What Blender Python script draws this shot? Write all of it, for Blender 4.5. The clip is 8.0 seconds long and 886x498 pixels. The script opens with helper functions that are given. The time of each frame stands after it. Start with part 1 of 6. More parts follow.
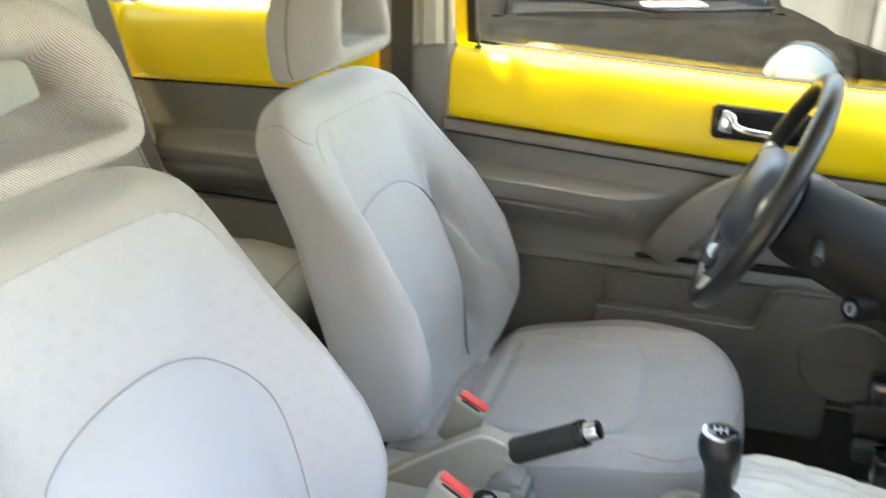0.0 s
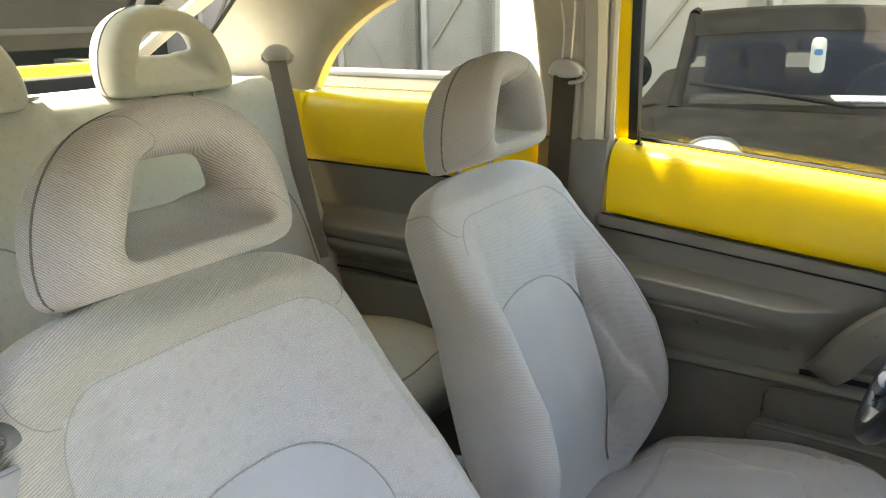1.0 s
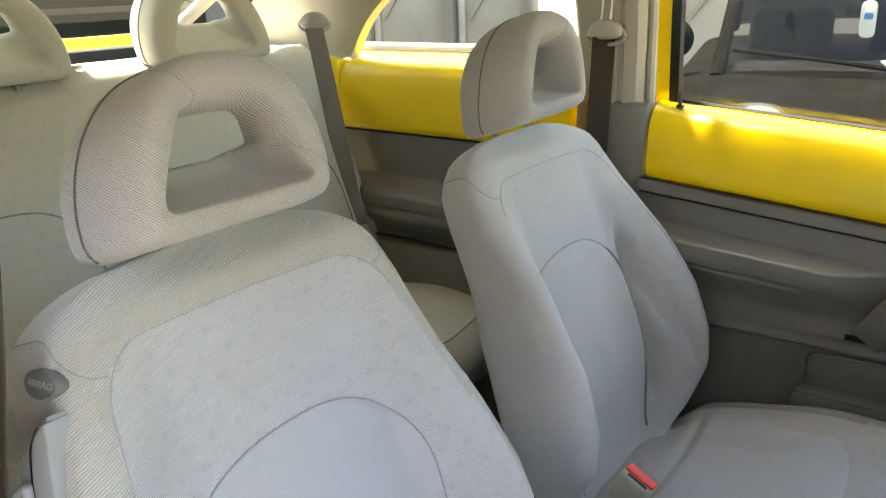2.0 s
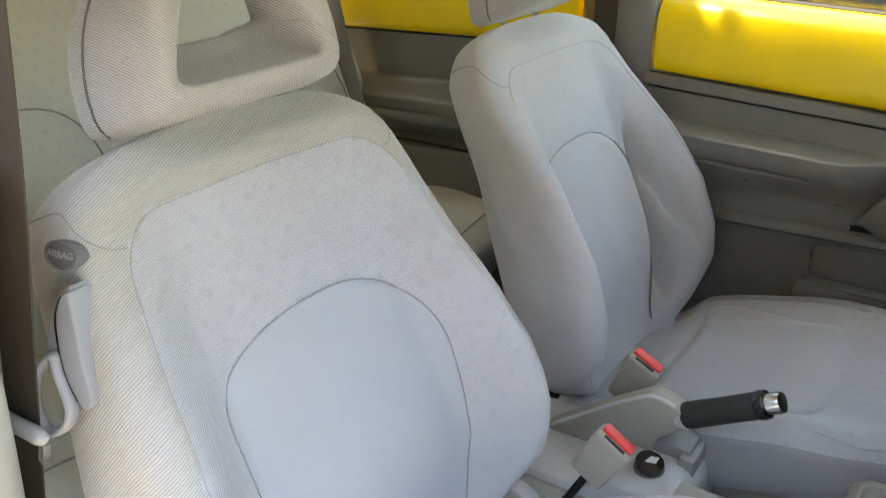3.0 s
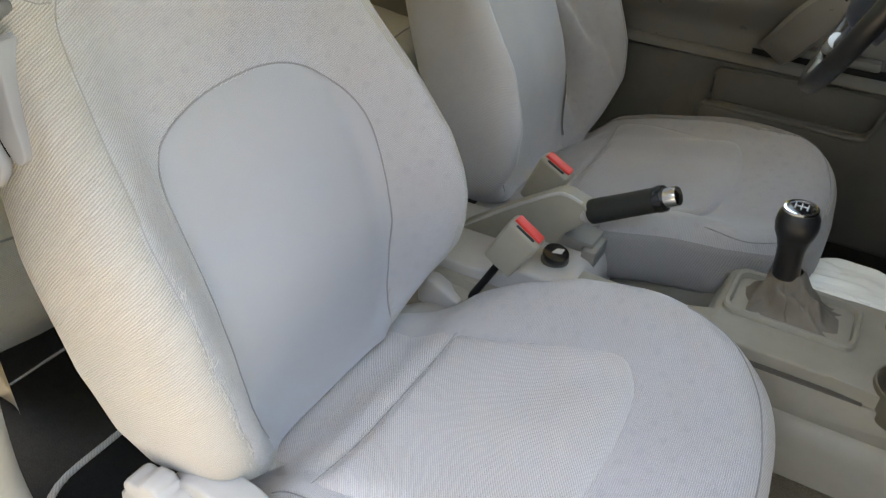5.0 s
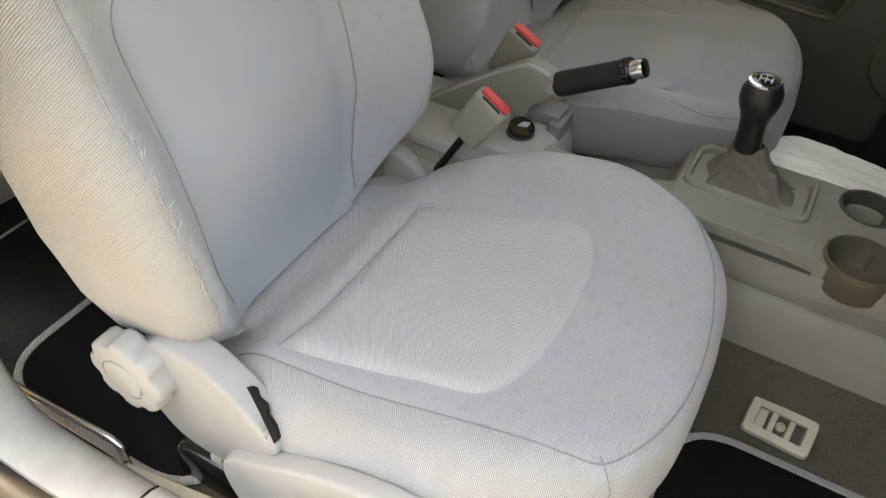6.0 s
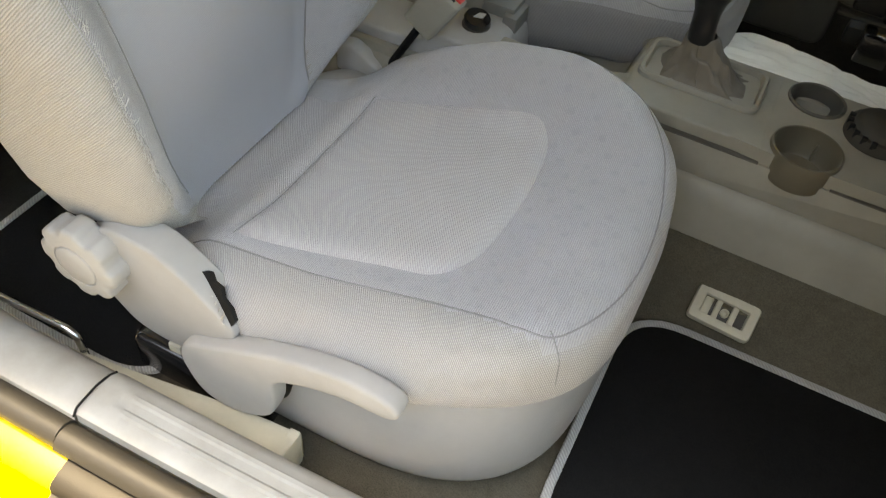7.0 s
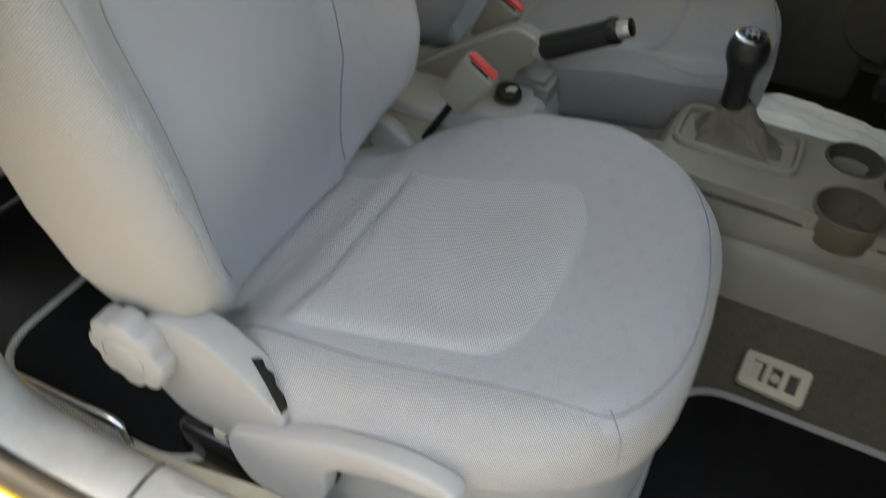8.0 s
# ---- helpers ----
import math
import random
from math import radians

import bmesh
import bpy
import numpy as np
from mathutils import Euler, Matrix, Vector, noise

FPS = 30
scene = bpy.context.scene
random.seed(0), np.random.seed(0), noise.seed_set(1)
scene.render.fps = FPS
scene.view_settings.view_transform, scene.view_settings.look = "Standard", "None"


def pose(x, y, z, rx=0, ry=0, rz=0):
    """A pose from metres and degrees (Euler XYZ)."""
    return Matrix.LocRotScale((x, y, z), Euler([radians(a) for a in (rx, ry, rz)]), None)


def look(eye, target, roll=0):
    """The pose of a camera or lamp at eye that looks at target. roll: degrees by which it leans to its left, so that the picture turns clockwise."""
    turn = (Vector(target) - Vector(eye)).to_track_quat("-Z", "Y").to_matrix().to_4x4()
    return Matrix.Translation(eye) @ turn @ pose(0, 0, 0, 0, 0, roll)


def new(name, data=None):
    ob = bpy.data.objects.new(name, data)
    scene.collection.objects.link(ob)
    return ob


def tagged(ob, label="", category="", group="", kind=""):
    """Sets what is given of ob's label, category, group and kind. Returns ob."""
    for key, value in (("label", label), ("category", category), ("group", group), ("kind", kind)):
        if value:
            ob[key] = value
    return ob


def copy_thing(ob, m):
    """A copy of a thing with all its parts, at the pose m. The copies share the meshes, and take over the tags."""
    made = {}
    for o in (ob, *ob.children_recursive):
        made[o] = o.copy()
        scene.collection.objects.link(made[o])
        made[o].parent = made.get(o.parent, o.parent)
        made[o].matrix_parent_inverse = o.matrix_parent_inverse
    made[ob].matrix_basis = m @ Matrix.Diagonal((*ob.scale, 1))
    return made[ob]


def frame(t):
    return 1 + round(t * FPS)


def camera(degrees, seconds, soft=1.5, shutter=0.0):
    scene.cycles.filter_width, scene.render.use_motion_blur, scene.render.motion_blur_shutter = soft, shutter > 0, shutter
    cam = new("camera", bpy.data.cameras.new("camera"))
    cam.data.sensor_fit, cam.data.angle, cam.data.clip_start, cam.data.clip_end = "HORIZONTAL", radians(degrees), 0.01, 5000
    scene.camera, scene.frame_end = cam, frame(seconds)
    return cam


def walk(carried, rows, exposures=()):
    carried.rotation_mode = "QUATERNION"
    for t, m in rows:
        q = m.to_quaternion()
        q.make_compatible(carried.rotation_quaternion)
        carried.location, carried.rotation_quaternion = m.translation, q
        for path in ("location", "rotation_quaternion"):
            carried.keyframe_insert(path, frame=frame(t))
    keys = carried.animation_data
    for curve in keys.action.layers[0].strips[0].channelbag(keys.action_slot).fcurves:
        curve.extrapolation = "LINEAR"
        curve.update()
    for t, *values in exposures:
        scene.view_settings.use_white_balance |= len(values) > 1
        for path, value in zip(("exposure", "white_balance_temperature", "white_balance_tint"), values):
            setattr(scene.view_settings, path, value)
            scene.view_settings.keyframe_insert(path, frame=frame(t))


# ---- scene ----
cam = camera(58.0, 8.0, soft=1.15, shutter=0.3)
PATH = [
    (0, (0.483, -0.915, 1.414), (-0.192, 0.805, 0.648), -0.9),
    (0.2, (0.504, -0.897, 1.43), (-0.338, 0.778, 0.734), -1.3),
    (0.3, (0.508, -0.896, 1.436), (-0.391, 0.759, 0.764), -1.0),
    (0.5, (0.521, -0.884, 1.437), (-0.472, 0.733, 0.805), -0.9),
    (1, (0.517, -0.88, 1.44), (-0.556, 0.705, 0.861), -0.9),
    (1.2, (0.519, -0.881, 1.44), (-0.577, 0.69, 0.865), -1.0),
    (2.3, (0.521, -0.888, 1.401), (-0.622, 0.606, 0.721), -2.4),
    (2.5, (0.516, -0.893, 1.391), (-0.617, 0.589, 0.67), -2.5),
    (3, (0.512, -0.909, 1.37), (-0.586, 0.55, 0.553), -2.5),
    (3.5, (0.517, -0.931, 1.352), (-0.526, 0.509, 0.437), -2.2),
    (4, (0.518, -0.946, 1.337), (-0.448, 0.48, 0.32), -0.8),
    (5.3, (0.543, -0.987, 1.317), (-0.219, 0.417, 0.113), 2.9),
    (5.5, (0.544, -0.985, 1.313), (-0.185, 0.389, 0.055), 3.4),
    (6, (0.552, -0.997, 1.304), (-0.093, 0.327, -0.049), 4.9),
    (6.5, (0.563, -1.011, 1.292), (0.005, 0.277, -0.133), 6.5),
    (7, (0.574, -1.023, 1.28), (0.095, 0.229, -0.204), 8.2),
    (7.5, (0.58, -1.033, 1.271), (0.128, 0.188, -0.247), 8.7),
    (7.7, (0.579, -1.039, 1.268), (0.104, 0.203, -0.227), 7.9),
    (7.8, (0.569, -1.033, 1.277), (0.074, 0.219, -0.202), 7.2),
    (7.9, (0.549, -1.036, 1.275), (0.023, 0.262, -0.153), 6.3),
    (8, (0.53, -1.021, 1.287), (-0.036, 0.306, -0.098), 4.6),
]
walk(cam, [(t, look(eye, target, roll)) for t, eye, target, roll in PATH],
     exposures=[(0.0, 5.22, 8600, 8), (0.5, 4.80, 8700, 8), (0.9, 4.48, 8700, 9), (2.5, 4.58, 8500, 10), (3.0, 4.62, 8500, 10), (4.0, 4.46, 8800, 12), (5.5, 4.32, 10300, 9), (6.2, 4.16, 10900, 9), (7.0, 3.92, 11100, 8), (7.5, 3.80, 10900, 9), (7.8, 3.70, 10400, 8), (8.0, 3.63, 9800, 7)])


# ---- world, sun ----
SUN_TO = Vector((-0.24, -0.06, 0.97)).normalized()
world = bpy.data.worlds.new("sky_world")
scene.world = world
world.use_nodes = True
_wn = world.node_tree.nodes
_sky = _wn.new("ShaderNodeTexSky")
_sky.sky_type = "NISHITA"
_sky.sun_disc = False
_sky.sun_elevation = math.asin(SUN_TO.z)
_sky.sun_rotation = math.atan2(SUN_TO.x, SUN_TO.y)
world.node_tree.links.new(_sky.outputs[0], _wn["Background"].inputs[0])
_wn["Background"].inputs[1].default_value = 0.10
sun_data = bpy.data.lights.new("sun", "SUN")
sun_data.energy, sun_data.angle, sun_data.color = 2.6, radians(5), (1.0, 0.95, 0.87)
sun = new("sun", sun_data)
sun.matrix_world = look(SUN_TO * 30, (0, 0, 0))


# ---- materials ----
def material(name, color, rough=0.6, metal=0.0, spec=0.5):
    m = bpy.data.materials.new(name)
    m.use_nodes = True
    b = m.node_tree.nodes["Principled BSDF"]
    b.inputs["Base Color"].default_value = (*color, 1)
    b.inputs["Roughness"].default_value = rough
    b.inputs["Metallic"].default_value = metal
    b.inputs["Specular IOR Level"].default_value = spec
    return m


def node(m, kind, **sets):
    n = m.node_tree.nodes.new(kind)
    for k, v in sets.items():
        n.inputs[k.replace("_", " ")].default_value = v
    return n


def link(m, a, b):
    m.node_tree.links.new(a, b)


def noise_tex(m, scale, detail=4.0, rough=0.6):
    tc = m.node_tree.nodes.new("ShaderNodeTexCoord")
    n = node(m, "ShaderNodeTexNoise", Scale=scale, Detail=detail, Roughness=rough)
    link(m, tc.outputs["Object"], n.inputs["Vector"])
    return n


def mixed(m, fac, a, b):
    """A colour between a and b by the socket fac; a and b are colours or sockets."""
    x = m.node_tree.nodes.new("ShaderNodeMix")
    x.data_type = "RGBA"
    link(m, fac, x.inputs[0])
    for sock, v in ((x.inputs[6], a), (x.inputs[7], b)):
        if isinstance(v, tuple):
            sock.default_value = (*v, 1)
        else:
            link(m, v, sock)
    return x.outputs[2]


def ramp(m, fac, lo, hi):
    r = m.node_tree.nodes.new("ShaderNodeMapRange")
    link(m, fac, r.inputs[0])
    r.inputs[1].default_value, r.inputs[2].default_value = lo, hi
    return r.outputs[0]


def math_node(m, op, a, b=0.0):
    n = m.node_tree.nodes.new("ShaderNodeMath")
    n.operation = op
    for i, v in enumerate((a, b)):
        if isinstance(v, (int, float)):
            n.inputs[i].default_value = v
        else:
            link(m, v, n.inputs[i])
    return n.outputs[0]


def bump(m, height, strength, distance):
    b = m.node_tree.nodes.new("ShaderNodeBump")
    b.inputs["Strength"].default_value, b.inputs["Distance"].default_value = strength, distance
    link(m, height, b.inputs["Height"])
    link(m, b.outputs[0], m.node_tree.nodes["Principled BSDF"].inputs["Normal"])


def worn(name, color, rough, var=0.12, grain=900.0, relief=0.0004, stain=7.0, metal=0.0, spec=0.4, dirt=None, spread=1.0):
    """A surface with fine grain and broad, faint stains."""
    m = material(name, color, rough, metal, spec)
    big, fine = noise_tex(m, stain, 6.0, 0.62), noise_tex(m, grain, 2.0)
    dark = dirt or tuple(c * (1 - 2.2 * var) for c in color)
    light = tuple(min(1.0, c * (1 + var)) for c in color)
    col = mixed(m, ramp(m, big.outputs[0], 0.35, 0.68), dark, light)
    link(m, col, m.node_tree.nodes["Principled BSDF"].inputs["Base Color"])
    rr = m.node_tree.nodes.new("ShaderNodeMapRange")
    link(m, big.outputs[0], rr.inputs[0])
    rr.inputs[3].default_value, rr.inputs[4].default_value = min(1, rough + 0.1 * spread), max(0.02, rough - 0.08 * spread)
    link(m, rr.outputs[0], m.node_tree.nodes["Principled BSDF"].inputs["Roughness"])
    if relief:
        bump(m, fine.outputs[0], 0.5, relief)
    return m


def cloth(name, color, pitch=0.0024, turn=35.0, dots=False, tilt=0.0, plane="YZ", amount=0.18, depth=0.15, unroll=False, relief=0.8, grime=0.0):
    """A woven seat cloth: fine diagonal ribs, a faint regular dot where asked, broad soiling."""
    m = material(name, color, 0.92, 0.0, 0.15)
    p = m.node_tree.nodes["Principled BSDF"]
    p.inputs["Sheen Weight"].default_value = 0.25
    p.inputs["Sheen Roughness"].default_value = 0.5
    tc = m.node_tree.nodes.new("ShaderNodeTexCoord")
    flat = m.node_tree.nodes.new("ShaderNodeMapping")
    flat.inputs["Rotation"].default_value = (0, radians(tilt), 0)
    link(m, tc.outputs["UV" if unroll else "Object"], flat.inputs[0])
    sep = m.node_tree.nodes.new("ShaderNodeSeparateXYZ")
    link(m, flat.outputs[0], sep.inputs[0])
    a, b = [sep.outputs["XYZ".index(k)] for k in plane]
    c = sep.outputs["XYZ".index(({"X", "Y", "Z"} - set(plane)).pop())]
    ca, sa = math.cos(radians(turn)), math.sin(radians(turn))
    along = math_node(m, "ADD", math_node(m, "MULTIPLY", a, ca), math_node(m, "MULTIPLY", b, sa))
    along = math_node(m, "ADD", along, math_node(m, "MULTIPLY", c, depth))
    warp = noise_tex(m, 22.0, 2.0)
    along = math_node(m, "ADD", along, math_node(m, "MULTIPLY", warp.outputs[0], 0.003))
    yarn = noise_tex(m, 420.0, 1.0)
    along = math_node(m, "ADD", along, math_node(m, "MULTIPLY", yarn.outputs[0], 0.0011))
    rib = math_node(m, "SINE", math_node(m, "MULTIPLY", along, 2 * math.pi / pitch))
    rib = math_node(m, "MULTIPLY_ADD", rib, 0.5)
    rib.node.inputs[2].default_value = 0.5
    fuzz, soil = noise_tex(m, 1400.0, 2.0), noise_tex(m, 5.0, 5.0, 0.65)
    lo, hi = tuple(k * (1 - amount) for k in color), tuple(min(1, k * (1 + 0.55 * amount)) for k in color)
    fac = math_node(m, "ADD", math_node(m, "MULTIPLY", rib, 0.75), math_node(m, "MULTIPLY", fuzz.outputs[0], 0.3))
    col = mixed(m, fac, lo, hi)
    warm = (color[0] * 0.93, color[1] * 0.89, color[2] * 0.80)
    soft = ramp(m, soil.outputs[0], 0.46, 0.75)
    col = mixed(m, math_node(m, "MULTIPLY", soft, 0.40), col, warm)
    if grime:
        spread = ramp(m, noise_tex(m, 11.0, 6.0, 0.7).outputs[0], 0.42, 0.70)
        col = mixed(m, math_node(m, "MULTIPLY", spread, grime), col, (color[0] * 0.50, color[1] * 0.52, color[2] * 0.56))
    if dots:
        step = 0.036
        u = math_node(m, "DIVIDE", a, step)
        v = math_node(m, "DIVIDE", b, step * 0.72)
        row = math_node(m, "MODULO", math_node(m, "FLOOR", v), 2.0)
        u = math_node(m, "ADD", u, math_node(m, "MULTIPLY", row, 0.5))
        du = math_node(m, "SUBTRACT", math_node(m, "FRACT", u), 0.5)
        dv = math_node(m, "MULTIPLY", math_node(m, "SUBTRACT", math_node(m, "FRACT", v), 0.5), 0.72)
        r2 = math_node(m, "ADD", math_node(m, "MULTIPLY", du, du), math_node(m, "MULTIPLY", dv, dv))
        spot = ramp(m, r2, 0.030, 0.010)
        patchy = ramp(m, noise_tex(m, 9.0, 2.0).outputs[0], 0.30, 0.5)
        col = mixed(m, math_node(m, "MULTIPLY", math_node(m, "MULTIPLY", spot, patchy), 0.25), col,
                    (color[0] * 0.70, color[1] * 0.70, color[2] * 0.74))
    link(m, col, p.inputs["Base Color"])
    bump(m, fac, relief, 0.0011)
    return m


CLOTH = (0.43, 0.425, 0.44)
WEAVES = {}
WEAVES["back"] = dict(plane="XY", amount=0.34, dots=True, unroll=True, turn=108)
WEAVES["back_insert"] = dict(pitch=0.0020, tilt=20, turn=-80, plane="YZ", amount=0.07, relief=0.25)
WEAVES["side"] = dict(plane="XY", turn=112, amount=0.36, unroll=True)
WEAVES["pad_side"] = dict(plane="XZ", turn=30, amount=0.36, depth=0.64)
WEAVES["cushion"] = dict(plane="XY", turn=4, amount=0.26, dots=True)
WEAVES["cushion_insert"] = dict(pitch=0.0026, plane="XY", turn=35, amount=0.20)
WEAVES["head"] = dict(plane="YZ", turn=50, amount=0.46)
M = dict(
    back=cloth("cloth_back", CLOTH, **WEAVES["back"]),
    # insert colour tinted blue for the sky light that falls on it
    back_insert=cloth("cloth_back_insert", (0.362, 0.366, 0.388), **WEAVES["back_insert"]),
    side=cloth("cloth_side", (0.395, 0.378, 0.352), **WEAVES["side"]),
    pad_side=cloth("cloth_cushion_side", (0.432, 0.422, 0.415), **WEAVES["pad_side"]),
    cushion=cloth("cloth_cushion", tuple(c * 1.05 for c in CLOTH), **WEAVES["cushion"]),
    cushion_insert=cloth("cloth_cushion_insert", (0.51, 0.493, 0.498), **WEAVES["cushion_insert"]),
    head=cloth("cloth_headrest", (0.365, 0.350, 0.340), **WEAVES["head"]),
    # driver's seat copies: cloth darkened for its soil and for the shade on it
    **{k + "_soil_shade": cloth("cloth_" + k + "_soil_shade", tuple(c * d for c, d in zip(CLOTH, (0.74, 0.73, 0.70) if k == "head" else ((0.52, 0.51, 0.49) if k == "pad_side" else (0.74, 0.74, 0.73) if "cushion" in k else (0.94, 0.94, 0.93)))), **{**v, "amount": v["amount"] * 0.6, "relief": 0.4, "grime": 0.0 if k == "head" else 0.15}) for k, v in WEAVES.items()},
    rear=cloth("cloth_rear", (0.52, 0.52, 0.47), plane="YZ", turn=40, dots=True, amount=0.15),
    seam=material("seam_thread", (0.25, 0.246, 0.246), 0.9),
    seam_pale=material("seam_thread_pale", (0.30, 0.296, 0.29), 0.9),
    lamp=worn("lamp_reflector", (0.24, 0.24, 0.225), 0.42, 0.05, 300, 0.0, metal=1.0),
    guide=worn("plastic_guide_grey", (0.225, 0.226, 0.240), 0.36, 0.05, 1300, 0.0002),
    fray=worn("frayed_cloth", (0.52, 0.51, 0.49), 0.95, 0.06),
    shell=worn("plastic_warm_grey", (0.37, 0.36, 0.345), 0.48, 0.05, 1300, 0.0003),
    console=worn("plastic_console", (0.255, 0.238, 0.200), 0.5, 0.07, 1200, 0.0003),
    # console plastic again, darkened for shade in grooves and recesses
    console_shade=worn("plastic_console_shade", (0.075, 0.070, 0.060), 0.55, 0.07, 1200, 0.0003),
    trim=worn("plastic_door_grey", (0.165, 0.160, 0.146), 0.28, 0.03, 1100, 0.00005, spec=0.5, spread=0.3),
    trim_mid=worn("plastic_trim_grey", (0.165, 0.161, 0.148), 0.48, 0.06, 1100, 0.0003),
    pillar=worn("plastic_pillar_beige", (0.38, 0.365, 0.31), 0.55, 0.05, 1000, 0.0003),
    sill=worn("plastic_sill_grey", (0.40, 0.40, 0.38), 0.5, 0.08, 900, 0.0002, dirt=(0.31, 0.30, 0.27)),
    sill_cream=worn("plastic_sill_cream", (0.56, 0.53, 0.42), 0.6, 0.1, 900, 0.0003),
    yellow=worn("paint_yellow", (0.90, 0.625, 0.012), 0.34, 0.03, 500, 0.00008, spec=0.5),
    trim_dark=worn("plastic_door_dark", (0.15, 0.145, 0.131), 0.42, 0.08, 1100, 0.0004),
    black=worn("plastic_black", (0.008, 0.008, 0.008), 0.6, 0.1, 900, 0.0003, spec=0.25),
    blackgloss=material("plastic_black_gloss", (0.010, 0.010, 0.011), 0.16),
    leather=worn("leather_black", (0.012, 0.012, 0.013), 0.30, 0.15, 700, 0.0006),
    airbag=worn("plastic_blue_black", (0.040, 0.048, 0.068), 0.36, 0.08, 900, 0.0003),
    chrome=worn("chrome", (0.75, 0.75, 0.76), 0.16, 0.05, 300, 0.0, metal=1.0),
    steel=worn("steel", (0.55, 0.54, 0.52), 0.32, 0.1, 300, 0.0, metal=1.0),
    red=material("plastic_red", (0.62, 0.035, 0.03), 0.38),
    seal=worn("rubber_seal", (0.034, 0.030, 0.024), 0.55, 0.08, 800, 0.0003),
    moulding=worn("plastic_moulding_brown", (0.020, 0.017, 0.013), 0.55, 0.10, 800, 0.0003, spec=0.25),
    rubber=worn("rubber_grey", (0.045, 0.041, 0.034), 0.6, 0.1, 800, 0.0004),
    hose=worn("rubber_brown", (0.125, 0.108, 0.078), 0.45, 0.08, 800, 0.0003),
    webbing=cloth("belt_webbing", (0.042, 0.034, 0.026), pitch=0.0022, plane="YZ", turn=0, amount=0.02, relief=0.15),
    webbing_grey=cloth("belt_webbing_grey", (0.21, 0.20, 0.185), pitch=0.0022, plane="YZ", turn=0, amount=0.15),
    gaiter=worn("gaiter_leatherette", (0.155, 0.135, 0.110), 0.6, 0.15, 350, 0.0010),
    foam=worn("grip_foam", (0.017, 0.019, 0.017), 0.7, 0.2, 420, 0.0012),
    headliner=worn("headliner_felt", (0.46, 0.44, 0.39), 0.9, 0.04, 1500, 0.0003),
    paper=worn("paper_white", (0.85, 0.85, 0.80), 0.75, 0.04, 300, 0.0002),
    cord=material("cord_white", (0.62, 0.60, 0.54), 0.7),
    tag=worn("woven_tag_grey", (0.155, 0.157, 0.16), 0.9, 0.22, 700, 0.002),
    print_=material("print_light", (0.55, 0.55, 0.55), 0.5),
    asphalt=worn("concrete_yard", (0.175, 0.169, 0.155), 0.85, 0.2, 120, 0.004, stain=0.6),
    car_paint=worn("paint_black", (0.0045, 0.0045, 0.0042), 0.5, 0.15, 400, 0.0, spec=0.05),
    car_dark=worn("cabin_black", (0.0055, 0.0055, 0.0055), 0.7, 0.15, 300, 0.0, spec=0.1),
    white_paint=worn("paint_white", (0.72, 0.72, 0.70), 0.3, 0.04, 400, 0.0),
    wall=worn("wall_panel", (0.165, 0.150, 0.125), 0.8, 0.10, 60, 0.0006, stain=0.8),
    wall_pale=worn("wall_pale", (0.20, 0.188, 0.165), 0.8, 0.08, 60, 0.0006, stain=1.5),
    boards=worn("boards_dark_green", (0.016, 0.018, 0.012), 0.7, 0.2, 60, 0.001, stain=0.9),
    wall_post=worn("wall_post", (0.10, 0.088, 0.072), 0.7, 0.1, 60, 0.0006, stain=1.0),
    tag_print=material("tag_thread", (0.25, 0.25, 0.245), 0.9),
    piping=material("seam_dark", (0.10, 0.098, 0.092), 0.9),
    plaster=worn("wall_plaster_dull", (0.17, 0.158, 0.135), 0.9, 0.12, 60, 0.001, stain=0.8),
    blue=material("print_blue", (0.02, 0.16, 0.42), 0.5),
)


def carpet(name, color, var=0.3, tuft=420.0, relief=0.004):
    m = material(name, color, 0.97, 0.0, 0.1)
    a, b, c = noise_tex(m, tuft, 3.0, 0.7), noise_tex(m, 5.0, 5.0, 0.6), noise_tex(m, 60.0, 4.0, 0.7)
    lo, hi = tuple(k * (1 - var) for k in color), tuple(k * (1 + var) for k in color)
    col = mixed(m, ramp(m, a.outputs[0], 0.3, 0.7), lo, hi)
    col = mixed(m, math_node(m, "MULTIPLY", ramp(m, b.outputs[0], 0.4, 0.7), 0.5), col, tuple(k * 1.35 for k in color))
    col = mixed(m, math_node(m, "MULTIPLY", ramp(m, c.outputs[0], 0.45, 0.7), 0.4), col, tuple(k * 0.6 for k in color))
    link(m, col, m.node_tree.nodes["Principled BSDF"].inputs["Base Color"])
    bump(m, a.outputs[0], 0.8, relief)
    return m


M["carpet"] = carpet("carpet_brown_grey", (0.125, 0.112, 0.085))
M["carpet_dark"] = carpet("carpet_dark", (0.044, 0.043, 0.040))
M["mat"] = carpet("mat_black", (0.011, 0.011, 0.011), 0.4, 600.0, 0.002)
M["binding"] = cloth("mat_binding", (0.42, 0.42, 0.41), pitch=0.004, plane="XY", turn=45, amount=0.25)


def glass(name, tint, rough=0.0, ior=1.38):
    m = bpy.data.materials.new(name)
    m.use_nodes = True
    p = m.node_tree.nodes["Principled BSDF"]
    m.node_tree.nodes.remove(p)
    tr, gl, mx = [m.node_tree.nodes.new(k) for k in ("ShaderNodeBsdfTransparent", "ShaderNodeBsdfGlossy", "ShaderNodeMixShader")]
    fr = m.node_tree.nodes.new("ShaderNodeFresnel")
    fr.inputs[0].default_value = ior
    tr.inputs[0].default_value = (*tint, 1)
    gl.inputs["Roughness"].default_value = rough
    out = m.node_tree.nodes["Material Output"]
    link(m, fr.outputs[0], mx.inputs[0])
    link(m, tr.outputs[0], mx.inputs[1])
    link(m, gl.outputs[0], mx.inputs[2])
    link(m, mx.outputs[0], out.inputs[0])
    return m


